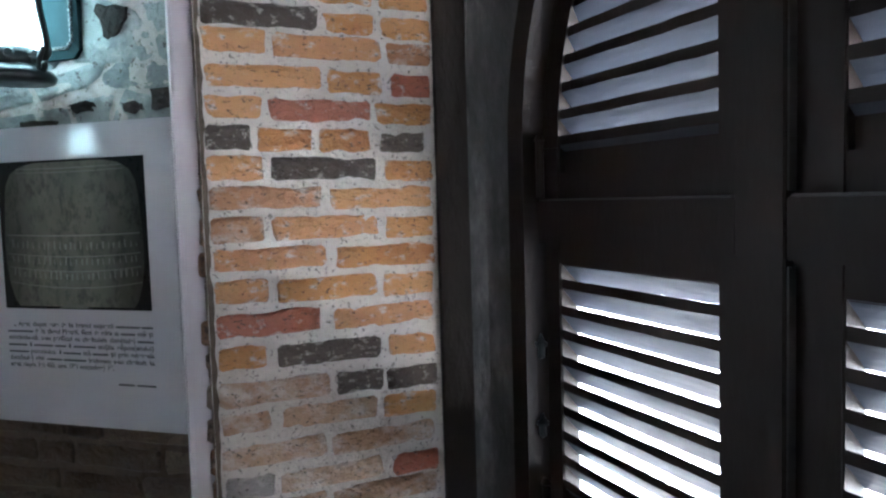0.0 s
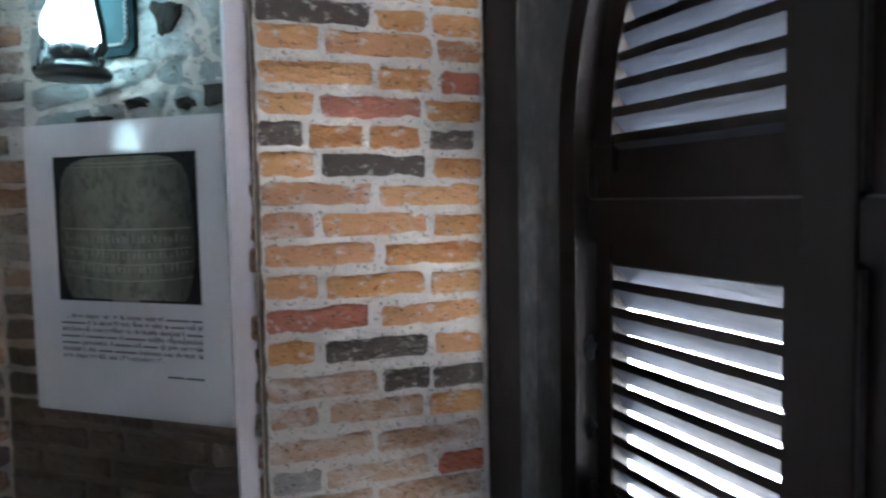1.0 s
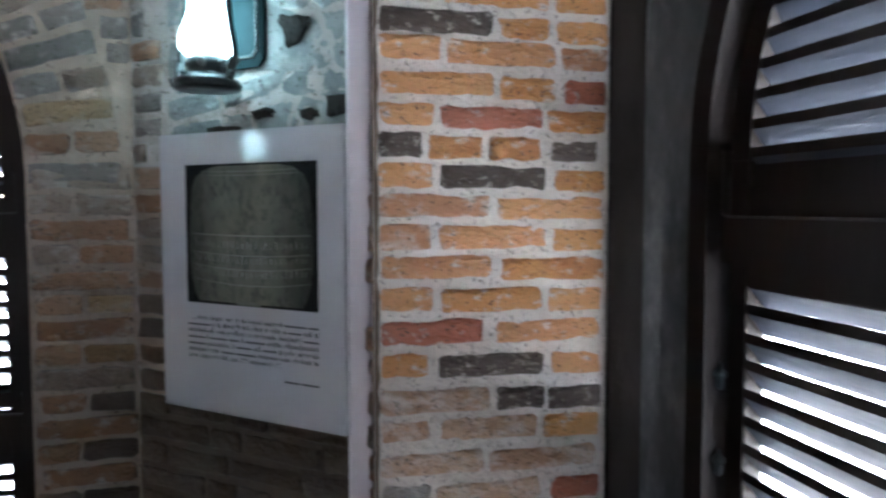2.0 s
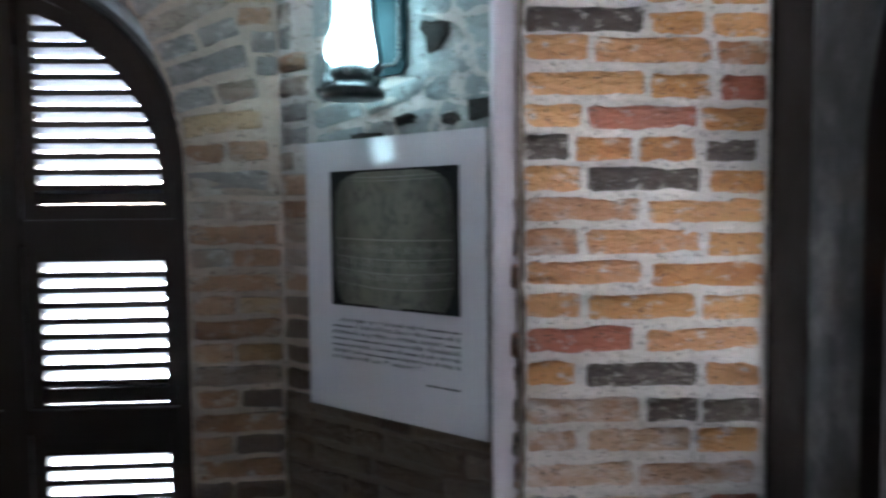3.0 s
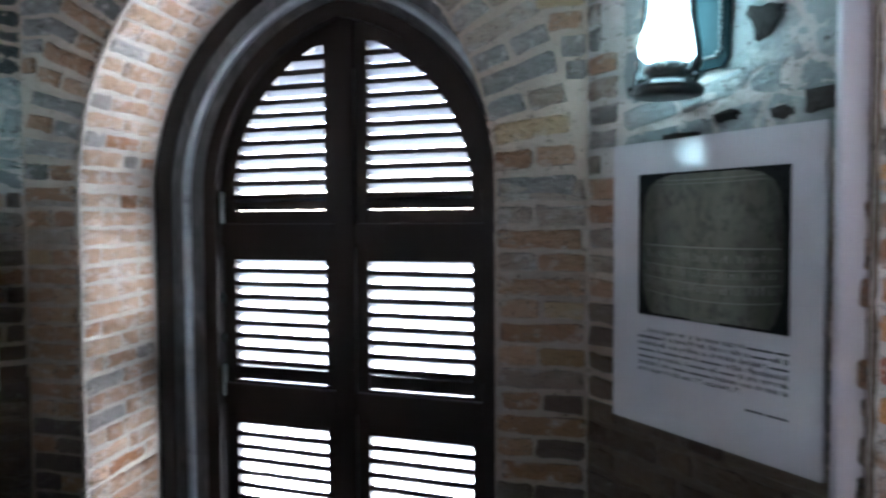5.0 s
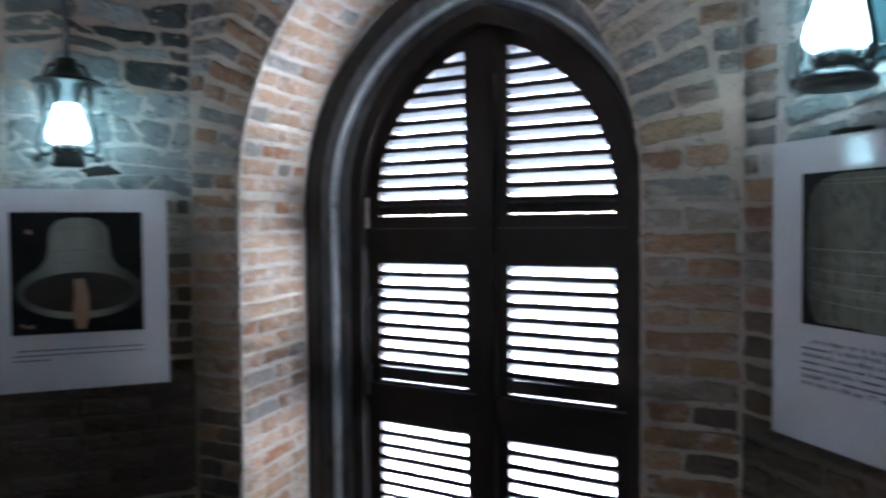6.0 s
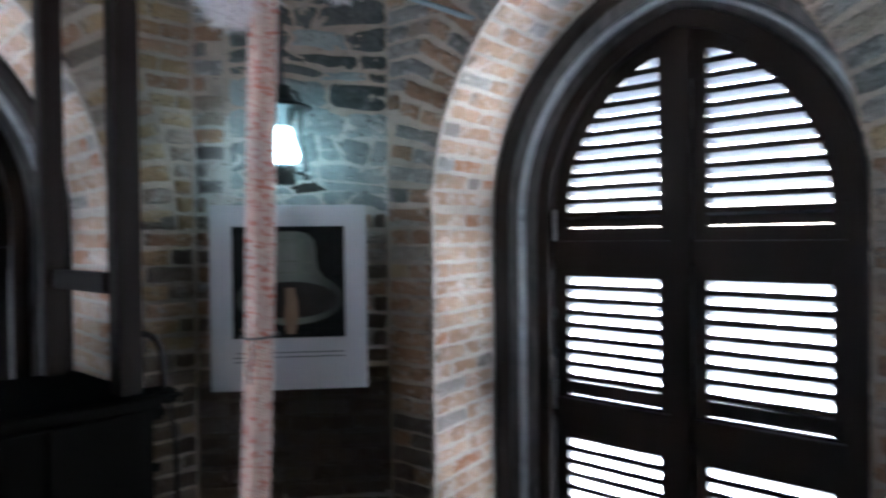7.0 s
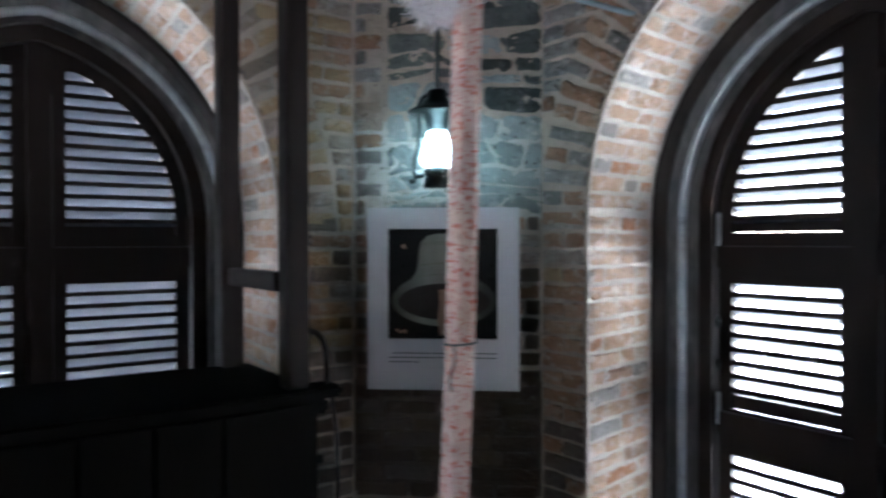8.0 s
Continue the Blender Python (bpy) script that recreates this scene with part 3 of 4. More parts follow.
def shutter_window(name, b, label):
    win = empty(name, b["at"])
    tagged(win, label, "window", kind="structure")
    bm = bmesh.new()
    fix_out = arch(H_FIX, H_FIX, C_WIN, FOOT, SPRING)
    fix_in = arch(H_LEAF + 0.002, H_LEAF + 0.002, C_WIN, FOOT, SPRING)
    ring_strip(bm, fix_out, fix_in, -0.062, 0.04)
    part("window_frame", bm, PAINT, win)
    hi, sp, ri = b["inner"][0] - 0.004, b["spring"], b["rise"] - 0.025
    bm = bmesh.new()
    loft(bm, [[(x, -0.165, z) for x, z in arch(hi, hi, 0.2, FOOT - 0.01, sp, rise=ri)],
              [(x, -0.182, z) for x, z in arch(hi - 0.012, hi - 0.012, 0.19, FOOT - 0.01, sp, rise=ri - 0.015)],
              [(x, -0.178, z) for x, z in arch(hi - 0.024, hi - 0.024, 0.18, FOOT - 0.01, sp, rise=ri - 0.025)],
              [(x, -0.128, z) for x, z in arch(hi - 0.032, hi - 0.032, 0.17, FOOT - 0.01, sp, rise=ri - 0.035)],
              [(x, -0.110, z) for x, z in arch(hi - 0.045, hi - 0.045, 0.16, FOOT - 0.01, sp, rise=ri - 0.045)]])
    for f in bm.faces:
        f.smooth = True
    part("jamb_lining", bm, BAND, win, "black-brown painted plaster lining", True)
    bm = bmesh.new()
    loft(bm, [[(x, -0.113, z) for x, z in arch(hi - 0.04, hi - 0.04, 0.16, FOOT - 0.01, sp, rise=ri - 0.04)],
              [(x, -0.118, z) for x, z in arch(hi - 0.047, hi - 0.047, 0.155, FOOT - 0.01, (sp + SPRING) / 2, rise=ri - 0.02)],
              [(x, -0.085, z) for x, z in arch(0.70, 0.70, 0.14, FOOT - 0.01, SPRING, rise=0.80)],
              [(x, -0.052, z) for x, z in arch(H_FIX + 0.012, H_FIX + 0.012, C_WIN, FOOT - 0.01, SPRING)],
              [(x, 0.045, z) for x, z in arch(H_FIX - 0.002, H_FIX - 0.002, C_WIN, FOOT - 0.01, SPRING)],
              [(x, 0.07, z) for x, z in arch(hi, hi, 0.2, FOOT - 0.01, sp, rise=ri)]])
    part("splayed_moulding", bm, SPLAY, win, "cracked glossy dark grey splayed moulding")
    if sp == SPRING:
        bm = bmesh.new()
        tube(bm, [(x, -0.085, z) for x, z in arch(0.703, 0.703, 0.14, FOOT - 0.01, SPRING, n=40, rise=0.805, low=10)], 0.018, 12)
        part("round_moulding", bm, GLOSS, win, "burnished blue-grey metal round moulding", True)
    for side in (-1, 1):
        leaf = shutter_leaf(win, side, b)
        for z in (1.66, 0.93):
            bm = bmesh.new()
            lathe(bm, [(0.003, z - 0.065), (0.009, z - 0.06), (0.009, z + 0.055), (0.012, z + 0.058), (0.005, z + 0.07)], 10, side * (H_LEAF - 0.004), -0.024)
            # north left hinges pale: the light leak is put into their colour
            part("hinge", bm, LEAK_STEEL if b["tilt"] < 30 and side < 0 else PAINT, leaf, "hinge pin")
    for z in (1.29, 1.12):
        bm = bmesh.new()
        lathe(bm, [(0.002, z - 0.03), (0.008, z - 0.026), (0.008, z - 0.006), (0.013, z - 0.003), (0.013, z + 0.004), (0.007, z + 0.008), (0.003, z + 0.022)], 10, -H_LEAF + 0.006, -0.03)
        part("latch", bm, IRON, win, "small black iron latch", True)
    bm = bmesh.new()
    box(bm, -0.043, 0.043, -0.032, -0.013, FOOT + 0.02, SPRING + 0.72, 0.002)
    mullion = part("mullion", bm, PAINT, win)
    # thin pale strips paint the glint on the mullion's edge
    for z0, z1 in ((FOOT + 0.05, 0.83), (0.926, 1.5), (1.6, SPRING + 0.5)):
        bm = bmesh.new()
        box(bm, 0.0435, 0.0465, -0.0285, -0.0125, z0, z1, 0.001)
        part("bead", bm, EDGE_GLINT, mullion, "worn paint edge")
    for z0, z1 in ((0.836, 0.92), (1.508, 1.592)):
        for a, b_ in ((-H_LEAF, -0.043), (0.043, H_LEAF)):
            bm = bmesh.new()
            box(bm, a, b_, -0.0295, -0.011, z0, z1, 0.002)
            transom = part("transom", bm, PAINT, win)
            # the transom's edge highlight, also a painted strip
            bm = bmesh.new()
            box(bm, a + 0.006, b_ - 0.008 if b_ < 0 else b_ - 0.006, -0.0285, -0.0125, z1 + 0.0005, z1 + 0.004, 0.001)
            part("bead", bm, EDGE_GLINT, transom, "worn paint edge")
    return win


for i, (name, b) in enumerate(BAYS.items()):
    shutter_window("window_%d" % (i + 1), b, "pointed window closed by dark brown louvred wooden shutters")


# ---- display boards with a printed photograph ----
def flat(bm, pts, y):
    bm.faces.new([bm.verts.new((x, y, z)) for x, z in pts])


def text_line(parent, pieces, x0, x1, z, size):
    """A justified line; a number among the pieces stands for that many letters as a plain bar."""
    total = sum(p if isinstance(p, int) else len(p) for p in pieces) + len(pieces) - 1
    unit = (x1 - x0) / total
    x = x0
    for p in pieces:
        n = p if isinstance(p, int) else len(p)
        if isinstance(p, int):
            bm = bmesh.new()
            box(bm, x, x + n * unit, -0.0105, -0.0085, z + size * 0.06, z + size * 0.34)
            part("text_bar", bm, INK, parent)
        else:
            cu = bpy.data.curves.new("words", "FONT")
            cu.body, cu.size, cu.offset = p, size, size * 0.03
            tmp = new("words_source", cu)
            bpy.context.view_layer.update()
            me = bpy.data.meshes.new_from_object(tmp.evaluated_get(bpy.context.evaluated_depsgraph_get()))
            wide = max(v.co.x for v in me.vertices) or 1
            bpy.data.objects.remove(tmp)
            for v in me.vertices:
                v.co = Vector((x + v.co.x * n * unit / wide, -0.0092, z + v.co.y))
            me.materials.clear()
            me.materials.append(INK)
            ob = new("words", me)
            ob.parent = parent
        x += (n + 1) * unit


def board(at, label):
    """A stiff board 0.587 wide and 0.703 high; its origin is the lower left corner of the back."""
    e = empty("display_board", at)
    tagged(e, label, "display board", group="display boards")
    bm = bmesh.new()
    box(bm, 0, 0.587, -0.008, 0.004, 0, 0.703, 0.0015)
    part("board", bm, BOARD, e)
    bm = bmesh.new()
    box(bm, 0.004, 0.583, 0.0045, 0.012, 0.004, 0.699)
    part("backing", bm, EDGE, e, "yellowed brown backing edge")
    return e


def photo(e, x0, x1, z0, z1):
    bm = bmesh.new()
    box(bm, x0, x1, -0.0088, -0.0076, z0, z1)
    return part("photograph", bm, PRINT_DARK, e, "dark photograph of an old bronze bell")


def wall_pose(wall, x, z, off):
    return wall.matrix_world @ Matrix.Translation((x, off, z))


def along(p, q, z):
    """Pose with x from p to q, in plan, at height z."""
    return Matrix.Translation((p[0], p[1], z)) @ Matrix.Rotation(math.atan2(q[1] - p[1], q[0] - p[0]), 4, "Z")


one = board(along((-0.212, 2.187), (0.226, 1.80), 1.095), "white display board with a dark bell photograph and printed text")
ph = photo(one, 0.093, 0.513, 0.277, 0.624)
bm = bmesh.new()
cx = 0.303
prof = [(0.165, 0.283), (0.178, 0.30), (0.19, 0.335), (0.197, 0.375), (0.199, 0.42), (0.197, 0.47), (0.192, 0.53), (0.186, 0.57), (0.17, 0.596), (0.14, 0.612), (0.10, 0.619)]
flat(bm, [(cx - x, z) for x, z in prof] + [(cx + x, z) for x, z in prof[::-1]], -0.0093)
body = part("printed_bell", bm, BELL, ph, "grey-green bell body with raised bands")
bm = bmesh.new()
for k, (z, sag, w) in enumerate(((0.452, 0.004, 0.003), (0.405, 0.009, 0.0022), (0.372, 0.012, 0.0022), (0.335, 0.014, 0.002), (0.606, 0.002, 0.0014), (0.597, 0.003, 0.0012))):
    half = 0.19 if z < 0.5 else 0.15 + 0.4 * (0.61 - z)
    up = [(cx + half * s, z + sag * s * s - sag * 0.5) for s in (-1, -0.66, -0.33, 0, 0.33, 0.66, 1)]
    flat(bm, up + [(x, zz - w) for x, zz in up[::-1]], -0.0097)
    part("printed_band", bm, BELL_RELIEF, ph, "pale line of a raised band")
    bm = bmesh.new()
bm.free()
bm = bmesh.new()
for z, sag in ((0.385, 0.011), (0.42, 0.008), (0.352, 0.012)):
    for k in range(24):
        s = -0.93 + k * 0.081 + rnd.uniform(-0.01, 0.01)
        x, zz, hh = cx + 0.19 * s, z + sag * s * s - sag * 0.5, rnd.uniform(0.012, 0.021)
        flat(bm, [(x, zz), (x + 0.0035, zz), (x + 0.0035 + rnd.uniform(-0.003, 0.003), zz + hh), (x + rnd.uniform(-0.002, 0.002), zz + hh)], -0.0096)
part("printed_relief", bm, BELL_RELIEF, ph)
bm = bmesh.new()
flat(bm, [(cx - 0.05, 0.279), (cx + 0.04, 0.279), (cx + 0.03, 0.288), (cx - 0.02, 0.291)], -0.0096)
part("printed_clapper", bm, BELL_LIGHT, ph)
LINES = (
    ("„", "Acest", "clopot", "este", "de", "la", "hramul", "nașterii", 9, 4),
    (12, "de", "la", "târgul", "Pietrii,", "făcut", "de", "măria", "sa", 6, "vodă", "și"),
    ("stricându-să,", "s-au", "perfăcut", "cu", "cheltuiala", "dum(isale)", 6),
    (7, "i", 7, 4, "i", 8, "soțiia", "răpos(atului)"),
    (8, "porucinicu,", "i", 7, "snă", 6, "și", "prin", "osteneala"),
    ("dum(isale)", "chir", 6, 9, "brașovanu", "s-au", "cheltuit", "la"),
)
for i, line in enumerate(LINES):
    text_line(one, line, 0.113 if i == 0 else 0.095, 0.513, 0.235 - i * 0.0163, 0.0158)
text_line(one, ("acest", "clopot", "lei", "450,", "anno", "1791", "oct(ombrie)", "1”."), 0.095, 0.40, 0.235 - 6 * 0.0163, 0.0158)
text_line(one, (6, 7), 0.412, 0.513, 0.102, 0.0145)

two = board(along((-2.604, 1.583), (-2.226, 2.036), 1.042), "white display board with a photograph of a hanging bell")
ph = photo(two, 0.083, 0.503, 0.198, 0.622)
cx = 0.298


def oval(rx, rz, mid, lo=0.0, hi=2 * math.pi, n=32):
    return [(cx + rx * math.cos(lo + (hi - lo) * i / n), mid + rz * math.sin(lo + (hi - lo) * i / n)) for i in range(n + 1)]


bm = bmesh.new()
waist = [(0.196, 0.372), (0.165, 0.405), (0.125, 0.43), (0.104, 0.462), (0.098, 0.5), (0.096, 0.54), (0.088, 0.57), (0.066, 0.594), (0.03, 0.603)]
flat(bm, [(cx - x, z) for x, z in waist] + [(cx + x, z) for x, z in waist[::-1]] + oval(0.202, 0.098, 0.345, 0.1, -math.pi - 0.1, 24), -0.0093)
part("printed_bell", bm, BELL_LIGHT, ph, "pale grey-green bell seen from below")
bm = bmesh.new()
for z, half_w, sag, w in ((0.566, 0.088, 0.006, 0.003), (0.556, 0.092, 0.007, 0.002), (0.482, 0.1, 0.01, 0.004), (0.436, 0.122, 0.012, 0.003)):
    up = [(cx + half_w * k / 4, z + sag * (1 - k * k / 16)) for k in range(-4, 5)]
    flat(bm, up + [(x, zz - w) for x, zz in up[::-1]], -0.0096)
part("printed_band", bm, BELL, ph, "darker line of a raised band")
bm = bmesh.new()
flat(bm, oval(0.176, 0.07, 0.342)[:-1], -0.0097)
part("printed_mouth", bm, BELL_DARK, ph, "dark hollow of the bell")
bm = bmesh.new()
flat(bm, [(cx - 0.02, 0.388), (cx + 0.014, 0.39), (cx + 0.026, 0.34), (cx + 0.03, 0.27), (cx + 0.016, 0.212), (cx - 0.014, 0.212), (cx - 0.026, 0.27), (cx - 0.018, 0.33)], -0.01)
part("printed_clapper", bm, BELL_WARM, ph, "pale brown clapper")
bm = bmesh.new()
for k in range(16):
    x, z, s = rnd.uniform(0.09, 0.47), rnd.choice((rnd.uniform(0.205, 0.235), rnd.uniform(0.54, 0.61))), rnd.uniform(0.008, 0.02)
    if abs(x - cx) > 0.11:
        flat(bm, [(x, z), (x + s, z - 0.3 * s), (x + s * 0.8, z + s * 0.7), (x + 0.1 * s, z + 0.5 * s)], -0.0094)
part("printed_leaves", bm, BELL_WARM, ph)
for i, n in enumerate(((20, 34), (24, 30), (16, 4))):
    text_line(two, n, 0.085 if i else 0.10, 0.50 if i < 2 else 0.20, 0.14 - i * 0.017, 0.014)


# ---- lanterns ----
def lantern(at, label, plate, neck=0.095, foot=1.0, size=1.2):
    """A storm lantern on a bracket; its origin is the middle of the globe, y towards the wall."""
    brim = 0.08 if plate else 0.094
    e = empty("wall_lantern", at @ Matrix.Scale(size, 4))
    tagged(e, label, "lantern", group="lit storm lanterns")
    bm = bmesh.new()
    lathe(bm, [(0.02, -0.062), (0.041, -0.06), (0.051, -0.05), (0.053, -0.036), (0.049, -0.018), (0.041, 0.004), (0.034, 0.026), (0.03, neck - 0.004), (0.02, neck)], 24)
    part("globe", bm, GLOBE, e, "glowing frosted glass globe", True)
    bm = bmesh.new()
    lathe(bm, [(0.02, -0.128), (0.062 * foot, -0.127), (0.066 * foot, -0.118), (0.06 * foot, -0.108), (0.04, -0.098), (0.035, -0.094), (0.038, -0.088), (0.038, -0.068), (0.03, -0.064)], 28)
    part("burner", bm, IRON, e, "dark metal oil font and burner", True)
    for k in range(6):
        bm = bmesh.new()
        t = 2 * math.pi * k / 6
        r = bmesh.ops.create_cone(bm, segments=10, radius1=0.010, radius2=0.007, depth=0.006, cap_ends=True)
        bmesh.ops.transform(bm, verts=r["verts"], matrix=Matrix.Translation((0.039 * math.cos(t), 0.039 * math.sin(t), -0.078)) @ Matrix.Rotation(t, 4, "Z") @ Matrix.Rotation(math.pi / 2, 4, "Y"))
        part("rivet", bm, BEAD, e)
    bm = bmesh.new()
    lathe(bm, [(0.03, neck + 0.003), (0.044, 0.1), (brim - 0.003, 0.104), (brim, 0.109), (brim - 0.006, 0.114), (0.05, 0.126), (0.03, 0.15), (0.028, 0.175), (0.012, 0.18)], 24)
    part("hood", bm, IRON, e, "", True)
    for s in (-1, 1):
        bm = bmesh.new()
        tube(bm, [(s * 0.04, 0, -0.088), (s * 0.062, 0, -0.092), (s * 0.074, 0, -0.08), (s * 0.071, 0, -0.05), (s * 0.06, 0, 0.0), (s * 0.056, 0, 0.06), (s * 0.06, 0, 0.12), (s * 0.045, 0, 0.155), (s * 0.02, 0, 0.165)], 0.0066)
        part("side_tube", bm, IRON, e, "", True)
        bm = bmesh.new()
        tube(bm, [(s * 0.072, -0.008, -0.07), (s * 0.068, -0.014, -0.09), (s * 0.07, -0.016, -0.108), (s * 0.079, -0.016, -0.112), (s * 0.083, -0.016, -0.104), (s * 0.08, -0.016, -0.099)], 0.0054)
        part("hook", bm, IRON, e, "", True)
    if plate:
        bm = bmesh.new()
        out = [(-0.075, -0.06), (-0.06, -0.075), (0.06, -0.075), (0.075, -0.06)]
        top = [(0.075 * math.cos(t), 0.2 + 0.075 * math.sin(t)) for t in [math.pi * i / 12 for i in range(13)]]
        pts = out + top
        vs = [[bm.verts.new((x * k, y, z * k + 0.06 * (1 - k))) for x, z in pts] for k, y in ((1.0, 0.084), (1.0, 0.072), (0.88, 0.068))]
        for a, b_ in zip(vs, vs[1:]):
            for i in range(len(pts)):
                bm.faces.new((a[i], a[(i + 1) % len(pts)], b_[(i + 1) % len(pts)], b_[i]))
        bm.faces.new(vs[-1])
        bm.faces.new(vs[0])
        p = part("back_plate", bm, PLATE, e, "arched verdigris metal back plate")
        bm = bmesh.new()
        rim = [(x * 0.86, 0.066, z * 0.86 + 0.0084) for x, z in pts] + [(pts[0][0] * 0.86, 0.066, pts[0][1] * 0.86 + 0.0084)]
        for a, b_ in zip(rim, rim[1:]):
            d = Vector(b_) - Vector(a)
            k = max(1, int(d.length / 0.009))
            for i in range(k):
                r = bmesh.ops.create_icosphere(bm, subdivisions=1, radius=0.0045)
                bmesh.ops.translate(bm, verts=r["verts"], vec=Vector(a) + d * (i / k))
        part("beaded_rim", bm, BEAD, p, "beaded metal rim", True)
        bm = bmesh.new()
        tube(bm, [(0, 0.075, 0.19), (0, 0.05, 0.205), (0, 0.0, 0.2), (0, 0.0, 0.178)], 0.007)
        part("bracket", bm, IRON, e, "", True)
    else:
        bm = bmesh.new()
        tube(bm, [(0, 0, 0.17), (0, 0.0, 0.3), (0.004, 0.0, 0.7), (0, 0.0, (CEIL - at.translation.z + 0.02) / size)], 0.009)
        part("hanging_rod", bm, IRON, e, "", True)
    return e


lantern(along((-0.075, 1.955), (0.5, 1.44), 2.036), "lit storm lantern on an arched metal back plate", True)
lantern(along((-2.36, 1.745), (-2.0, 2.19), 1.968), "lit storm lantern hanging from a dark rod", False, 0.05, 0.66)

# ---- cable trunking at the corner ----
tr = empty("cable_trunking", pose(0.237, 1.652, 0))
tagged(tr, "pinkish white cable trunking running up the wall corner", "cable trunking")
bm = bmesh.new()
box(bm, -0.012, 0.024, -0.029, 0.03, 0.0, CEIL, 0.002)
part("channel", bm, TRUNK, tr)
bm = bmesh.new()
box(bm, -0.019, -0.0125, -0.031, 0.032, 0.0, CEIL, 0.003)
part("lid", bm, TRUNK, tr)

# ---- bell rope ----
ropes = empty("bell_rope", pose(-0.5, 0.47, 0))
tagged(ropes, "pale red-flecked bell rope with a white wool tuft", "rope")
bm = bmesh.new()
N, ROUND = 260, 14
zs = [0.0 + CEIL * i / N for i in range(N + 1)]


def rope_mid(z):
    return Vector((0.018 * (z - 1.5) - 0.002 + 0.0012 * math.sin(z * 9), 0.033 * (z - 1.5) - 0.002 + 0.0012 * math.sin(z * 13 + 1), z))


rings = []
for z in zs:
    c = rope_mid(z)
    rings.append([bm.verts.new(c + Vector((0.0076 * math.cos(2 * math.pi * k / ROUND), 0.0076 * math.sin(2 * math.pi * k / ROUND), 0))) for k in range(ROUND)])
for a, b_ in zip(rings, rings[1:]):
    for k in range(ROUND):
        bm.faces.new((a[k], a[(k + 1) % ROUND], b_[(k + 1) % ROUND], b_[k]))
part("core", bm, ROPE, ropes, "", True)
STRANDS = 10
for way in (-1, 1):
    for k in range(STRANDS):
        bm = bmesh.new()
        pts, steps = [], 1300
        for i in range(steps + 1):
            z = 1.0 + 1.3 * i / steps
            t = way * (z / 0.022) * 2 * math.pi + 2 * math.pi * k / STRANDS
            r = 0.0078 + 0.0012 * way * math.sin(z / 0.022 * 2 * math.pi * STRANDS / 2 + k * math.pi)
            pts.append(rope_mid(z) + Vector((r * math.cos(t), r * math.sin(t), 0)))
        tube(bm, pts, 0.0014, 5)
        part("strand", bm, ROPE, ropes, "", True)
bm = bmesh.new()
c = rope_mid(1.553)
tube(bm, [c + Vector((0.0112 * math.cos(t), 0.0112 * math.sin(t), 0.001 * math.sin(t))) for t in [2 * math.pi * i / 16 for i in range(17)]], 0.0009, 6)
tube(bm, [c + Vector((0.006, -0.0095, 0)), c + Vector((0.007, -0.0102, -0.012)), c + Vector((0.003, -0.0106, -0.022)), c + Vector((0.004, -0.0108, -0.03))], 0.0008, 6)
part("tie", bm, INK, ropes, "black thread tied round the rope")


def tuft(parent, mid, size, count, seed):
    r = random.Random(seed)
    bm = bmesh.new()
    bmesh.ops.create_icosphere(bm, subdivisions=3, radius=1.0)
    for v in bm.verts:
        k = 1 + 0.22 * noise.noise(v.co * 2.2)
        v.co = Vector((v.co.x * size[0], v.co.y * size[1], v.co.z * size[2])) * k * 0.8 + Vector(mid)
    for _ in range(count):
        d = Vector((r.gauss(0, 1), r.gauss(0, 1), r.gauss(-0.2, 0.8))).normalized()
        p = Vector(mid) + Vector((d.x * size[0], d.y * size[1], d.z * size[2])) * r.uniform(0.6, 0.85)
        pts = [p]
        for k in range(4):
            d = (d + Vector((r.gauss(0, 0.5), r.gauss(0, 0.5), r.gauss(-0.15, 0.4)))).normalized()
            pts.append(pts[-1] + d * 0.0038)
        tube(bm, pts, [0.0005, 0.00045, 0.0004, 0.0004, 0.0002], 3)
    part("wool_tuft", bm, WOOL, parent, "frayed white wool tuft", True)


c = rope_mid(1.786)
tuft(ropes, c + Vector((-0.011, -0.015, 0)), (0.025, 0.025, 0.03), 1000, 1)
tuft(ropes, c + Vector((0.03, 0.038, 0.008)), (0.010, 0.010, 0.016), 300, 2)

# ---- dark timber enclosure with posts ----
enc = empty("stair_enclosure", pose(0, 0, 0))
tagged(enc, "black oak boarded enclosure with corner posts", "enclosure")
bm = bmesh.new()
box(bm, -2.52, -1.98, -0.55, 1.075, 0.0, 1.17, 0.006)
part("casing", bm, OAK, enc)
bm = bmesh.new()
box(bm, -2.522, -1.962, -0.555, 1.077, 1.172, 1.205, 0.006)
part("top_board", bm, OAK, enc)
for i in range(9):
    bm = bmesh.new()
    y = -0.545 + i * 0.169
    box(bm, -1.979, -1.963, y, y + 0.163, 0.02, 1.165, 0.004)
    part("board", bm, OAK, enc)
for x0, y0 in ((-2.50, 0.935), (-2.035, 0.965)):
    bm = bmesh.new()
    box(bm, x0 - 0.035, x0 + 0.035, y0 + 0.03, y0 + 0.095, 1.2055, CEIL - 0.002, 0.005)
    part("post", bm, PAINT, enc)
bm = bmesh.new()
box(bm, -2.463, -2.072, 0.985, 1.026, 1.475, 1.53, 0.004)
part("rail", bm, PAINT, enc)

bm = bmesh.new()
r = bmesh.ops.create_cone(bm, segments=14, radius1=0.008, radius2=0.013, depth=0.035, cap_ends=True)
bmesh.ops.transform(bm, verts=r["verts"], matrix=Matrix.Translation((-2.03, 1.092, 0.992)) @ Matrix.Rotation(-math.pi / 2, 4, "X"))
part("knob", bm, OAK, enc, "small black turned knob", True)

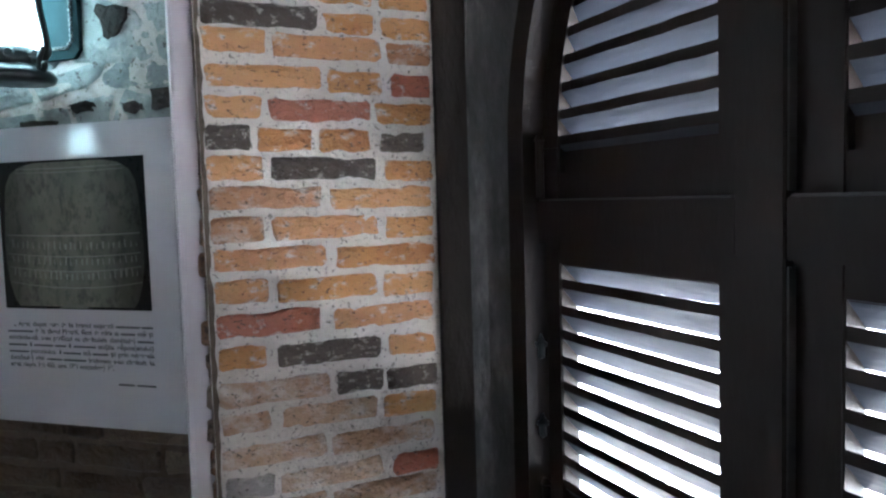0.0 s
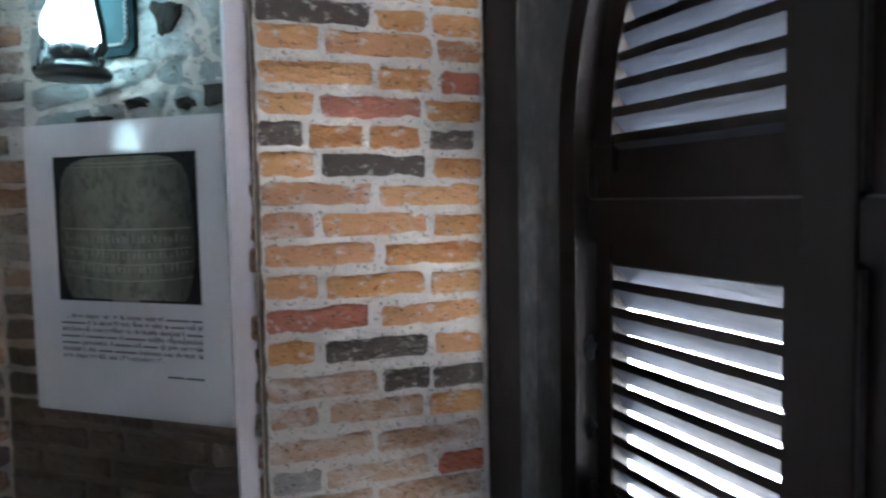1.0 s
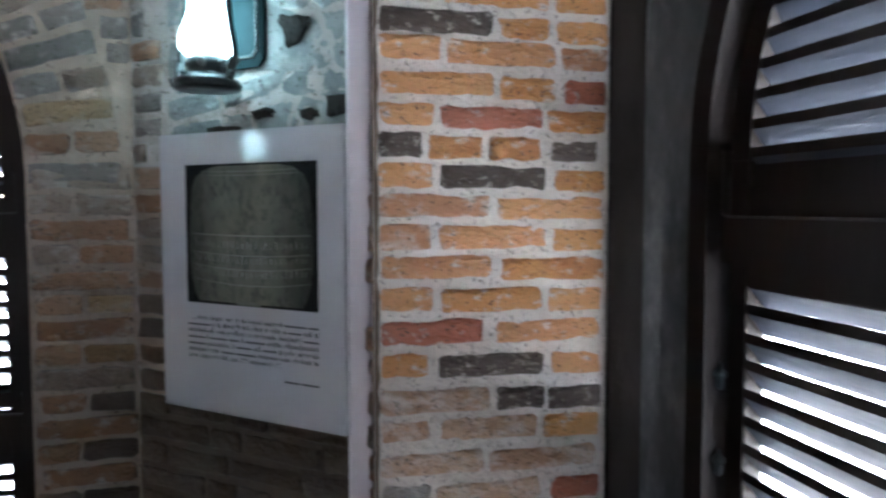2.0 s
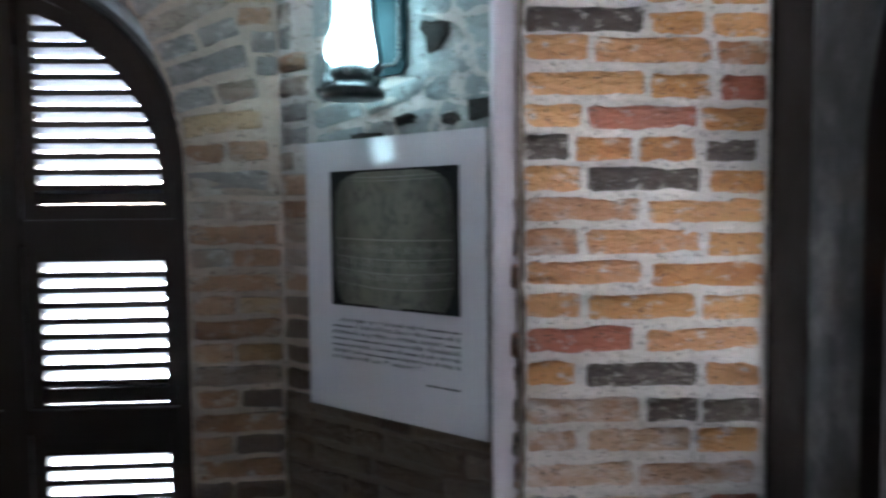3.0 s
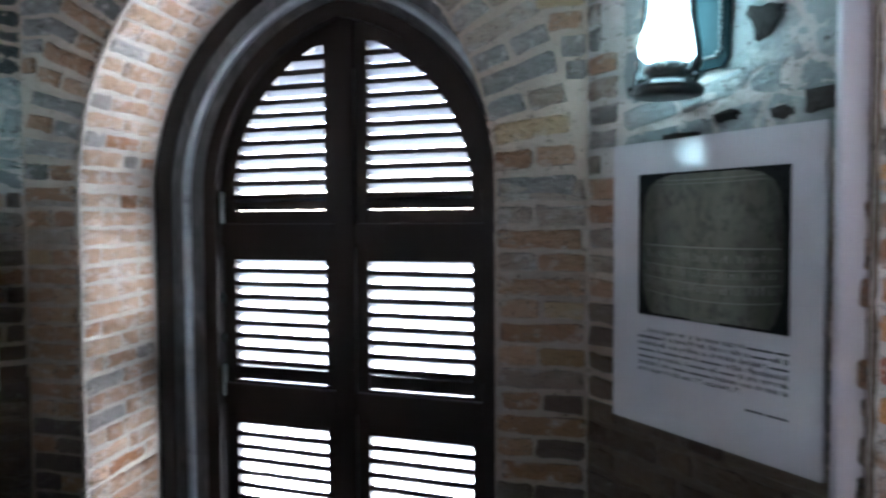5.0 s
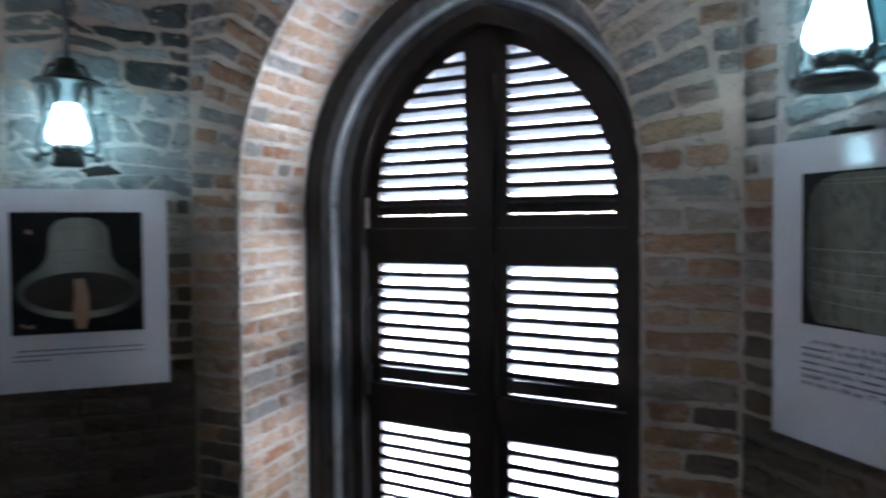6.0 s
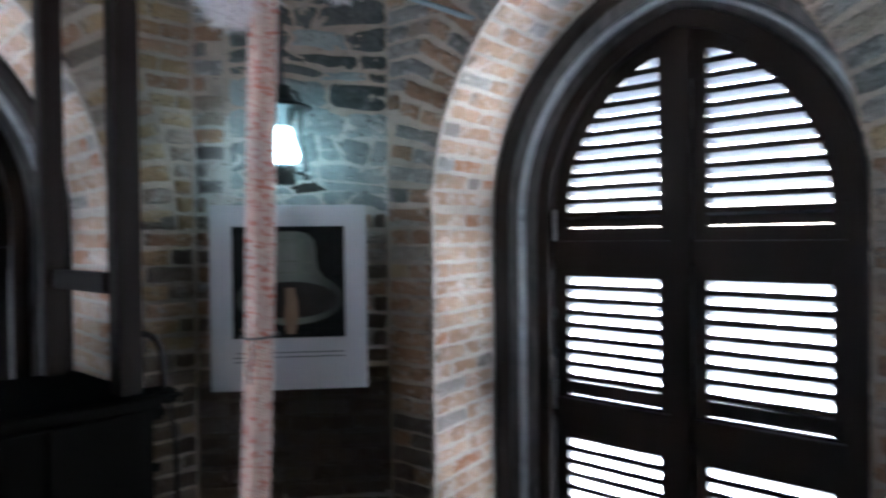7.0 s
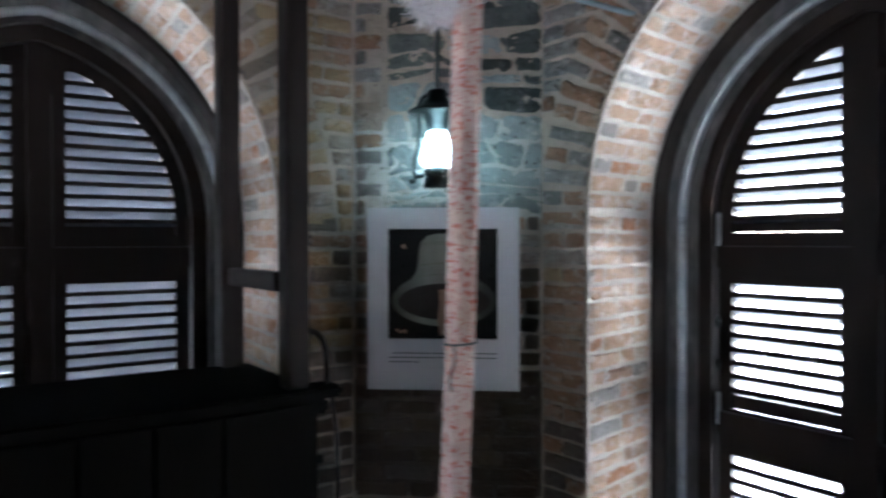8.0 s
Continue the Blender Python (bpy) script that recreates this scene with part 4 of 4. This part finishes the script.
# ---- hose looping from a bracket box on the enclosure's end ----
hose = empty("hose_bracket", pose(-2.06, 1.076, 0))
tagged(hose, "black hose looped over a small dark bracket box", "hose")
bm = bmesh.new()
box(bm, -0.055, 0.045, 0.003, 0.1, 1.165, 1.2, 0.012)
part("bracket_box", bm, OAK, hose, "small dark bracket box")
bm = bmesh.new()
box(bm, -0.03, 0.03, 0.003, 0.06, 1.12, 1.164, 0.01)
part("bracket_foot", bm, OAK, hose)
bm = bmesh.new()
tube(bm, [(0.0, 0.006 + 0.056 * math.cos(math.pi * i / 18), 1.285 + 0.074 * math.sin(math.pi * i / 18)) for i in range(19)][::-1] + [(0.0, 0.066, 1.24), (0.0, 0.066, 1.21), (0.0, 0.064, 1.18)], 0.009)
part("hose_loop", bm, PAINT, hose, "", True)
bm = bmesh.new()
tube(bm, [(0.0, 0.08, 1.168), (0.004, 0.094, 1.05), (0.0, 0.1, 0.9), (-0.004, 0.09, 0.7), (0.0, 0.085, 0.4), (0.0, 0.085, 0.004)], 0.006)
part("hose_tail", bm, PAINT, hose, "", True)

# ---- cable over the north niche ----
bm = bmesh.new()
tube(bm, [(-2.36, 2.12, 2.64), (-2.2, 2.15, 2.585), (-2.0, 2.175, 2.49), (-1.82, 2.2, 2.405), (-1.79, 2.26, 2.39)], 0.011)
tagged(finish("cable", bm, BLUE_PIPE, None, "", True), "bluish cable crossing above the window niche", "cable")

# ---- bricks and stones of the walls ----
def face_at(b):
    """Poses on the room face of a bay wall."""
    (l, r), (fl, fr) = b["deep"], b["face"]
    turn = math.atan2(-(r - l), fl + fr)
    return lambda x, z: Matrix.Translation((x, face_depth(b, x), z)) @ Matrix.Rotation(turn, 4, "Z")


def reveal_at(b, side):
    """Poses on the upright jamb of a niche: x runs from the room face inwards on the left jamb (side -1)."""
    k = 0 if side < 0 else 1
    x0 = -b["half"][0] if side < 0 else b["half"][1]
    y0 = face_depth(b, x0)
    p, q = Vector((x0, y0, 0)), Vector((-b["inner"][0] if side < 0 else b["inner"][1], -0.175, 0))
    d = (q - p).normalized()
    if side < 0:
        turn = math.atan2(d.y, d.x)
        return (lambda s, z: Matrix.Translation(p + d * s + Vector((0, 0, z))) @ Matrix.Rotation(turn, 4, "Z")), (q - p).length
    turn = math.atan2(-d.y, -d.x)
    return (lambda s, z: Matrix.Translation(q - d * s + Vector((0, 0, z))) @ Matrix.Rotation(turn, 4, "Z")), (q - p).length


# the east jamb, course by course from the top down: colour, start and length of each brick in millimetres from the room corner
EAST_Z = (1.978, 1.925, 1.8575, 1.795, 1.733, 1.6715, 1.6135, 1.55, 1.4885, 1.423, 1.356, 1.287, 1.213, 1.153, 1.083, 1.017, 0.961)
EAST = ("d12:234 o259:110 o381:118|o14:124 o149:234 b392:110|o14:236 o259:122 r404:92|o14:112 r138:218 o366:130|"
        "d12:88 o111:115 o239:113 d365:114|o11:111 d135:230 o379:117|b13:230 o256:238|b12:108 o134:233 o379:114|o13:234 o264:234|"
        "o13:107 o137:218 o368:121|r14:214 o253:236|o14:99 d130:230 o374:116|p13:232 d258:106 d371:122|p15:104 p132:215 o362:124|"
        "p14:216 p243:242|g14:102 p131:225 r378:112|p12:214 p242:242").split("|")


def east_jamb():
    at, _ = reveal_at(BAYS["east"], -1)
    wall = WALLS["east"]
    rows = [(EAST_Z[0] + 0.0625 * k, EAST[5 + 2 * k]) for k in (2, 1)] + list(zip(EAST_Z, EAST))
    rows += [(EAST_Z[-1] - 0.064 * k, EAST[(k * 3) % 10]) for k in range(1, 15)]
    for z, words in rows:
        for w in words.split():
            start, length = (int(v) / 1000 for v in w[1:].split(":"))
            mid = start + length / 2
            brick(wall, at(mid, z - 0.024 * (mid - 0.25)), w[0], length, rnd.uniform(0.0475, 0.053), 0.0, True)


def mortar_skin(wall, at, left, right, z0, z1, material, amp=0.0055, step=0.009, proud=0.0015):
    """The uneven face of the mortar, pressed up against and partly over the bricks. left and right: distance along the wall at height z."""
    nz = int((z1 - z0) / step)
    nx = max(6, int(max(right(z0) - left(z0), right(z1) - left(z1)) / step))
    bm = bmesh.new()
    rows = []
    for j in range(nz + 1):
        z = z0 + (z1 - z0) * j / nz
        l, r = left(z), right(z)
        row = []
        for i in range(nx + 1):
            x = l + (r - l) * i / nx
            q = Vector((x, z, wall.location.x))
            lift = proud + amp * max(-0.25, noise.noise(q * 19) * 0.8 + noise.noise(q * 55) * 0.7 + noise.noise(q * 4) * 0.4)
            row.append(bm.verts.new(at(x, z) @ Vector((0, -lift, 0))))
        rows.append(row)
    for a, c in zip(rows, rows[1:]):
        for i in range(nx):
            bm.faces.new((a[i], a[i + 1], c[i + 1], c[i]))
    ob = part("mortar", bm, material, wall, "", True)
    return ob


def jamb(name, side, mix, top, pitch=0.066):
    at, length = reveal_at(BAYS[name], side)
    z, k = 0.1, 0
    while z < top:
        course(WALLS[name], at, 0.008, length - 0.01, z, mix, k % 2, pitch)
        z += pitch
        k += 1


def soffit(name, mix, sides, pitch=0.066, first=1):
    """Bricks on the underside of a niche's pointed arch, course by course from the springing."""
    b = BAYS[name]
    for side in sides:
        k = 0 if side < 0 else 1
        room, inn = arc_side(b["half"][k], b["c"], 400, b["rise"]), arc_side(b["inner"][k], 0.2, 400, b["rise"] - 0.02)
        run, last, n = 0.0, 0.0, 0
        for i in range(1, 400):
            step = math.dist(room[i], room[i - 1])
            run += step
            if run - last < pitch:
                continue
            last = run
            n += 1
            p = Vector((side * room[i][0], face_depth(b, side * room[i][0]), SPRING + room[i][1]))
            q = Vector((side * inn[i][0], -0.175, SPRING + inn[i][1]))
            up = Vector((side * (room[i][0] - room[i - 1][0]), 0, room[i][1] - room[i - 1][1])).normalized()
            along_ = (q - p).normalized() * (-side)
            out = along_.cross(up)
            up = out.cross(along_) * -1 if out.cross(along_).dot(up) < 0 else out.cross(along_)
            nrm = up.cross(along_)
            rot = Matrix((along_, nrm, up)).transposed().to_4x4()
            length = (q - p).length
            start = p if side < 0 else q
            course(WALLS[name], lambda s, z, rot=rot, start=start, a=along_: Matrix.Translation(start + a * s) @ rot, 0.008, length - 0.01, 0, mix, n % 2, pitch)


def ring(name, mix, sides, wide=0.24, pitch=0.068):
    """Arch bricks on the room face round the opening."""
    b = BAYS[name]
    at = face_at(b)
    for side in sides:
        k = 0 if side < 0 else 1
        pts = arc_side(b["half"][k], b["c"], 400, b["rise"])
        run, last, n = 0.0, -1.0, 0
        for i in range(1, 401):
            run += math.dist(pts[i], pts[i - 1])
            if run - last < pitch:
                continue
            last = run
            n += 1
            dx, dz = pts[i][0] - pts[i - 1][0], pts[i][1] - pts[i - 1][1]
            nx, nz = dz, -dx
            s = math.hypot(nx, nz)
            nx, nz = nx / s, nz / s
            ang = math.atan2(nz, nx)
            for off, ln in (((wide / 2, wide),) if n % 2 else ((wide * 0.25, wide / 2), (wide * 0.75, wide / 2))):
                x, z = side * (pts[i][0] + nx * off), SPRING + pts[i][1] + nz * off
                if -b["face"][0] + 0.02 < x < b["face"][1] - 0.02:
                    brick(WALLS[name], at(x, z) @ Matrix.Rotation(-ang * side, 4, "Y"), pick(mix, z), ln - rnd.uniform(0.012, 0.02), pitch - rnd.uniform(0.008, 0.016), rnd.uniform(0.001, 0.005))


def face(name, sides, mix, pitch=0.067, wide=0.25):
    b = BAYS[name]
    at = face_at(b)
    for side in sides:
        k = 0 if side < 0 else 1
        h = b["half"][k]
        pts = arc_side(h, b["c"], 60, b["rise"])
        z, n = 0.08, 0
        while z < 2.85:
            lim = h
            if z > SPRING:
                lim = 0.0
                for (x, zz), (x2, z2) in zip(pts, pts[1:]):
                    if zz <= z - SPRING <= z2 + 1e-6:
                        lim = x
                nz = (z - SPRING) / b["rise"]
                lim = lim + wide * (0.98 + 0.2 * nz * nz) if z - SPRING < b["rise"] else 0.15
            lo, hi = lim + 0.004 + rnd.uniform(-0.008, 0.008), b["face"][k] - 0.002
            if hi - lo > 0.05:
                if side > 0:
                    course(WALLS[name], at, lo, hi, z, mix, n % 2, pitch)
                else:
                    course(WALLS[name], at, -hi, -lo, z, mix, n % 2, pitch)
            z += pitch * rnd.uniform(0.97, 1.03)
            n += 1


def stone(parent, m, quad, material, seed):
    """A rough field stone set in the mortar, filling the four-sided cell quad."""
    r = random.Random(seed)
    bm = bmesh.new()
    pts = []
    for k in range(4):
        (x, z), (x2, z2) = quad[k], quad[(k + 1) % 4]
        for f in (0.12, 0.38, 0.64, 0.9):
            pts.append((x + (x2 - x) * f + r.uniform(-0.006, 0.006), z + (z2 - z) * f + r.uniform(-0.006, 0.006)))
    cx, cz = sum(p[0] for p in pts) / 16, sum(p[1] for p in pts) / 16
    rings = [[bm.verts.new((cx + (x - cx) * s, y + (r.uniform(-0.003, 0.003) if s < 1 else 0), cz + (z - cz) * s)) for x, z in pts] for s, y in ((1.0, 0.012), (0.99, -0.002), (0.95, -0.004), (0.6, -0.0048))]
    n = len(pts)
    for a, c in zip(rings, rings[1:]):
        for i in range(n):
            bm.faces.new((a[i], a[(i + 1) % n], c[(i + 1) % n], c[i]))
    bm.faces.new(rings[-1])
    ob = finish("stone", bm, material, parent, "", True)
    ob.matrix_local = m
    return ob


def corner_wall(wall, length, stone_from, dark_share, seed, mix, grain=1.0, shaded_from=9.0):
    """Brick quoins at both ends; between them brick low down and rubble stone above stone_from. Higher up, darker
    stones can paint in the shade over a lantern.
    """
    r = random.Random(seed)
    at = lambda x, z: Matrix.Translation((x, 0, z))
    z, n = 0.08, 0
    while z < 2.85:
        if z < stone_from:
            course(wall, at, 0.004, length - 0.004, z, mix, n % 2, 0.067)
        else:
            course(wall, at, 0.004, r.choice((0.06, 0.125)), z, north_mix, 1, 0.067)
        z += 0.067 * r.uniform(0.97, 1.03)
        n += 1
    z = stone_from
    wave = lambda x, zz: 0.018 * math.sin(x * 9 + zz * 5) + 0.01 * math.sin(x * 23 + zz * 11)
    while z < 2.9:
        hgt = r.choice((0.07, 0.11, 0.15, 0.19)) * grain
        x, lean = 0.135, 0.0
        while x < length - 0.03:
            w = r.choice((0.1, 0.16, 0.22, 0.28)) * r.uniform(0.85, 1.15) * (0.5 + 0.5 * grain)
            if length - x - w < 0.07:
                w = length - x
            lean2 = r.uniform(-0.03, 0.03) if x + w < length - 0.01 else 0.0
            x2, g = x + w, 0.007
            quad = [(x - lean + g, z + wave(x, z) + g), (x2 - lean2 - g, z + wave(x2, z) + g), (x2 + lean2 - g, z + hgt + wave(x2, z + hgt) - g), (x + lean + g, z + hgt + wave(x, z + hgt) - g)]
            # share of darker stones grows with height, painting the hood's shade
            kind = DARKSTONE if r.random() < dark_share else SHADE_STONE if r.random() < (z - shaded_from) / 0.4 else STONE
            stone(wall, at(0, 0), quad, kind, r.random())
            x, lean = x2, lean2
        z += hgt


east_jamb()
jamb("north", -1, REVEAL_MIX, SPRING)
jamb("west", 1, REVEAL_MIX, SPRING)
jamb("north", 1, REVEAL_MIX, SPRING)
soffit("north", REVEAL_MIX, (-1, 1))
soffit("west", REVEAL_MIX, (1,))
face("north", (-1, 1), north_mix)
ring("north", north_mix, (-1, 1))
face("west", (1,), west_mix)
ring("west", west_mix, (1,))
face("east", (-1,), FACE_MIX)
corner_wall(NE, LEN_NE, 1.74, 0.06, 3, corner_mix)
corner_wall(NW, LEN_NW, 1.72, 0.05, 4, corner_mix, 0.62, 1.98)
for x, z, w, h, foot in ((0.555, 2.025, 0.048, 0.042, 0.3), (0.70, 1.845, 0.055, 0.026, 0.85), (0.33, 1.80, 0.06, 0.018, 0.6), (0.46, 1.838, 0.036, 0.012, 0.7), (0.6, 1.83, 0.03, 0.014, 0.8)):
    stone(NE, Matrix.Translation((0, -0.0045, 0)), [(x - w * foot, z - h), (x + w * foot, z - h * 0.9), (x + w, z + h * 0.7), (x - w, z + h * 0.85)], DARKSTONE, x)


def edge_of(b, side):
    """Half width of a niche's opening at height z, on one side."""
    k = 0 if side < 0 else 1
    pts = arc_side(b["half"][k], b["c"], 80, b["rise"])

    def at_height(z):
        if z <= b["spring"]:
            return b["half"][k]
        return next((x for x, up in pts if up >= z - b["spring"]), 0.0)
    return at_height


jamb_at, jamb_long = reveal_at(BAYS["east"], -1)
# shadow gap beside the trunking, painted as a dark strip
mortar_skin(WALLS["east"], jamb_at, lambda z: 0.001, lambda z: 0.0105 + 0.005 * noise.noise(Vector((z * 9, 1, 0))) + 0.004 * noise.noise(Vector((z * 31, 3, 0))), 0.6, 2.05, SHADE_MORTAR, 0.004, 0.006, 0.0045)
mortar_skin(WALLS["east"], jamb_at, lambda z: 0.003, lambda z: jamb_long - 0.003, 0.75, 2.05, MORTAR, 0.005, 0.0075)
jamb_at, jamb_long = reveal_at(BAYS["north"], -1)
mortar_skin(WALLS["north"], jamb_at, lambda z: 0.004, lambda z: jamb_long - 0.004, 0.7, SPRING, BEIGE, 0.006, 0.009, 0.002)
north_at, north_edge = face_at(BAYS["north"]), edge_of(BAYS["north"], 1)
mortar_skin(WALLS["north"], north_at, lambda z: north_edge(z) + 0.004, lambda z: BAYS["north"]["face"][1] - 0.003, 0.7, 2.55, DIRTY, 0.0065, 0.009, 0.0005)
flat_at = lambda x, z: Matrix.Translation((x, 0, z))
mortar_skin(NE, flat_at, lambda z: 0.003, lambda z: LEN_NE - 0.003, 1.722, 2.5, STONY, 0.0055, 0.01)
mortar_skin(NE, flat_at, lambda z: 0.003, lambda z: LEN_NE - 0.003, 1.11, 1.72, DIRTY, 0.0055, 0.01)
# dark mortar under the board puts the dim light into the colour
mortar_skin(NE, flat_at, lambda z: 0.003, lambda z: LEN_NE - 0.003, 0.6, 1.108, SHADE_MORTAR, 0.0055, 0.01)
# pale pointing round the lantern, darker mortar above it: light put into the colour
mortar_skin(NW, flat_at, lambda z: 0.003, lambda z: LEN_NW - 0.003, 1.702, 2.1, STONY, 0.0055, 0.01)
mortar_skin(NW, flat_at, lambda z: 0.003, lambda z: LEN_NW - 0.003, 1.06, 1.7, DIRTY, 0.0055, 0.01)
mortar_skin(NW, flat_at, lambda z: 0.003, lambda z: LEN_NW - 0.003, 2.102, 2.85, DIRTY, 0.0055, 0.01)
# painted shade again, under the northwest board
mortar_skin(NW, flat_at, lambda z: 0.003, lambda z: LEN_NW - 0.003, 0.6, 1.058, SHADE_MORTAR, 0.0055, 0.01)
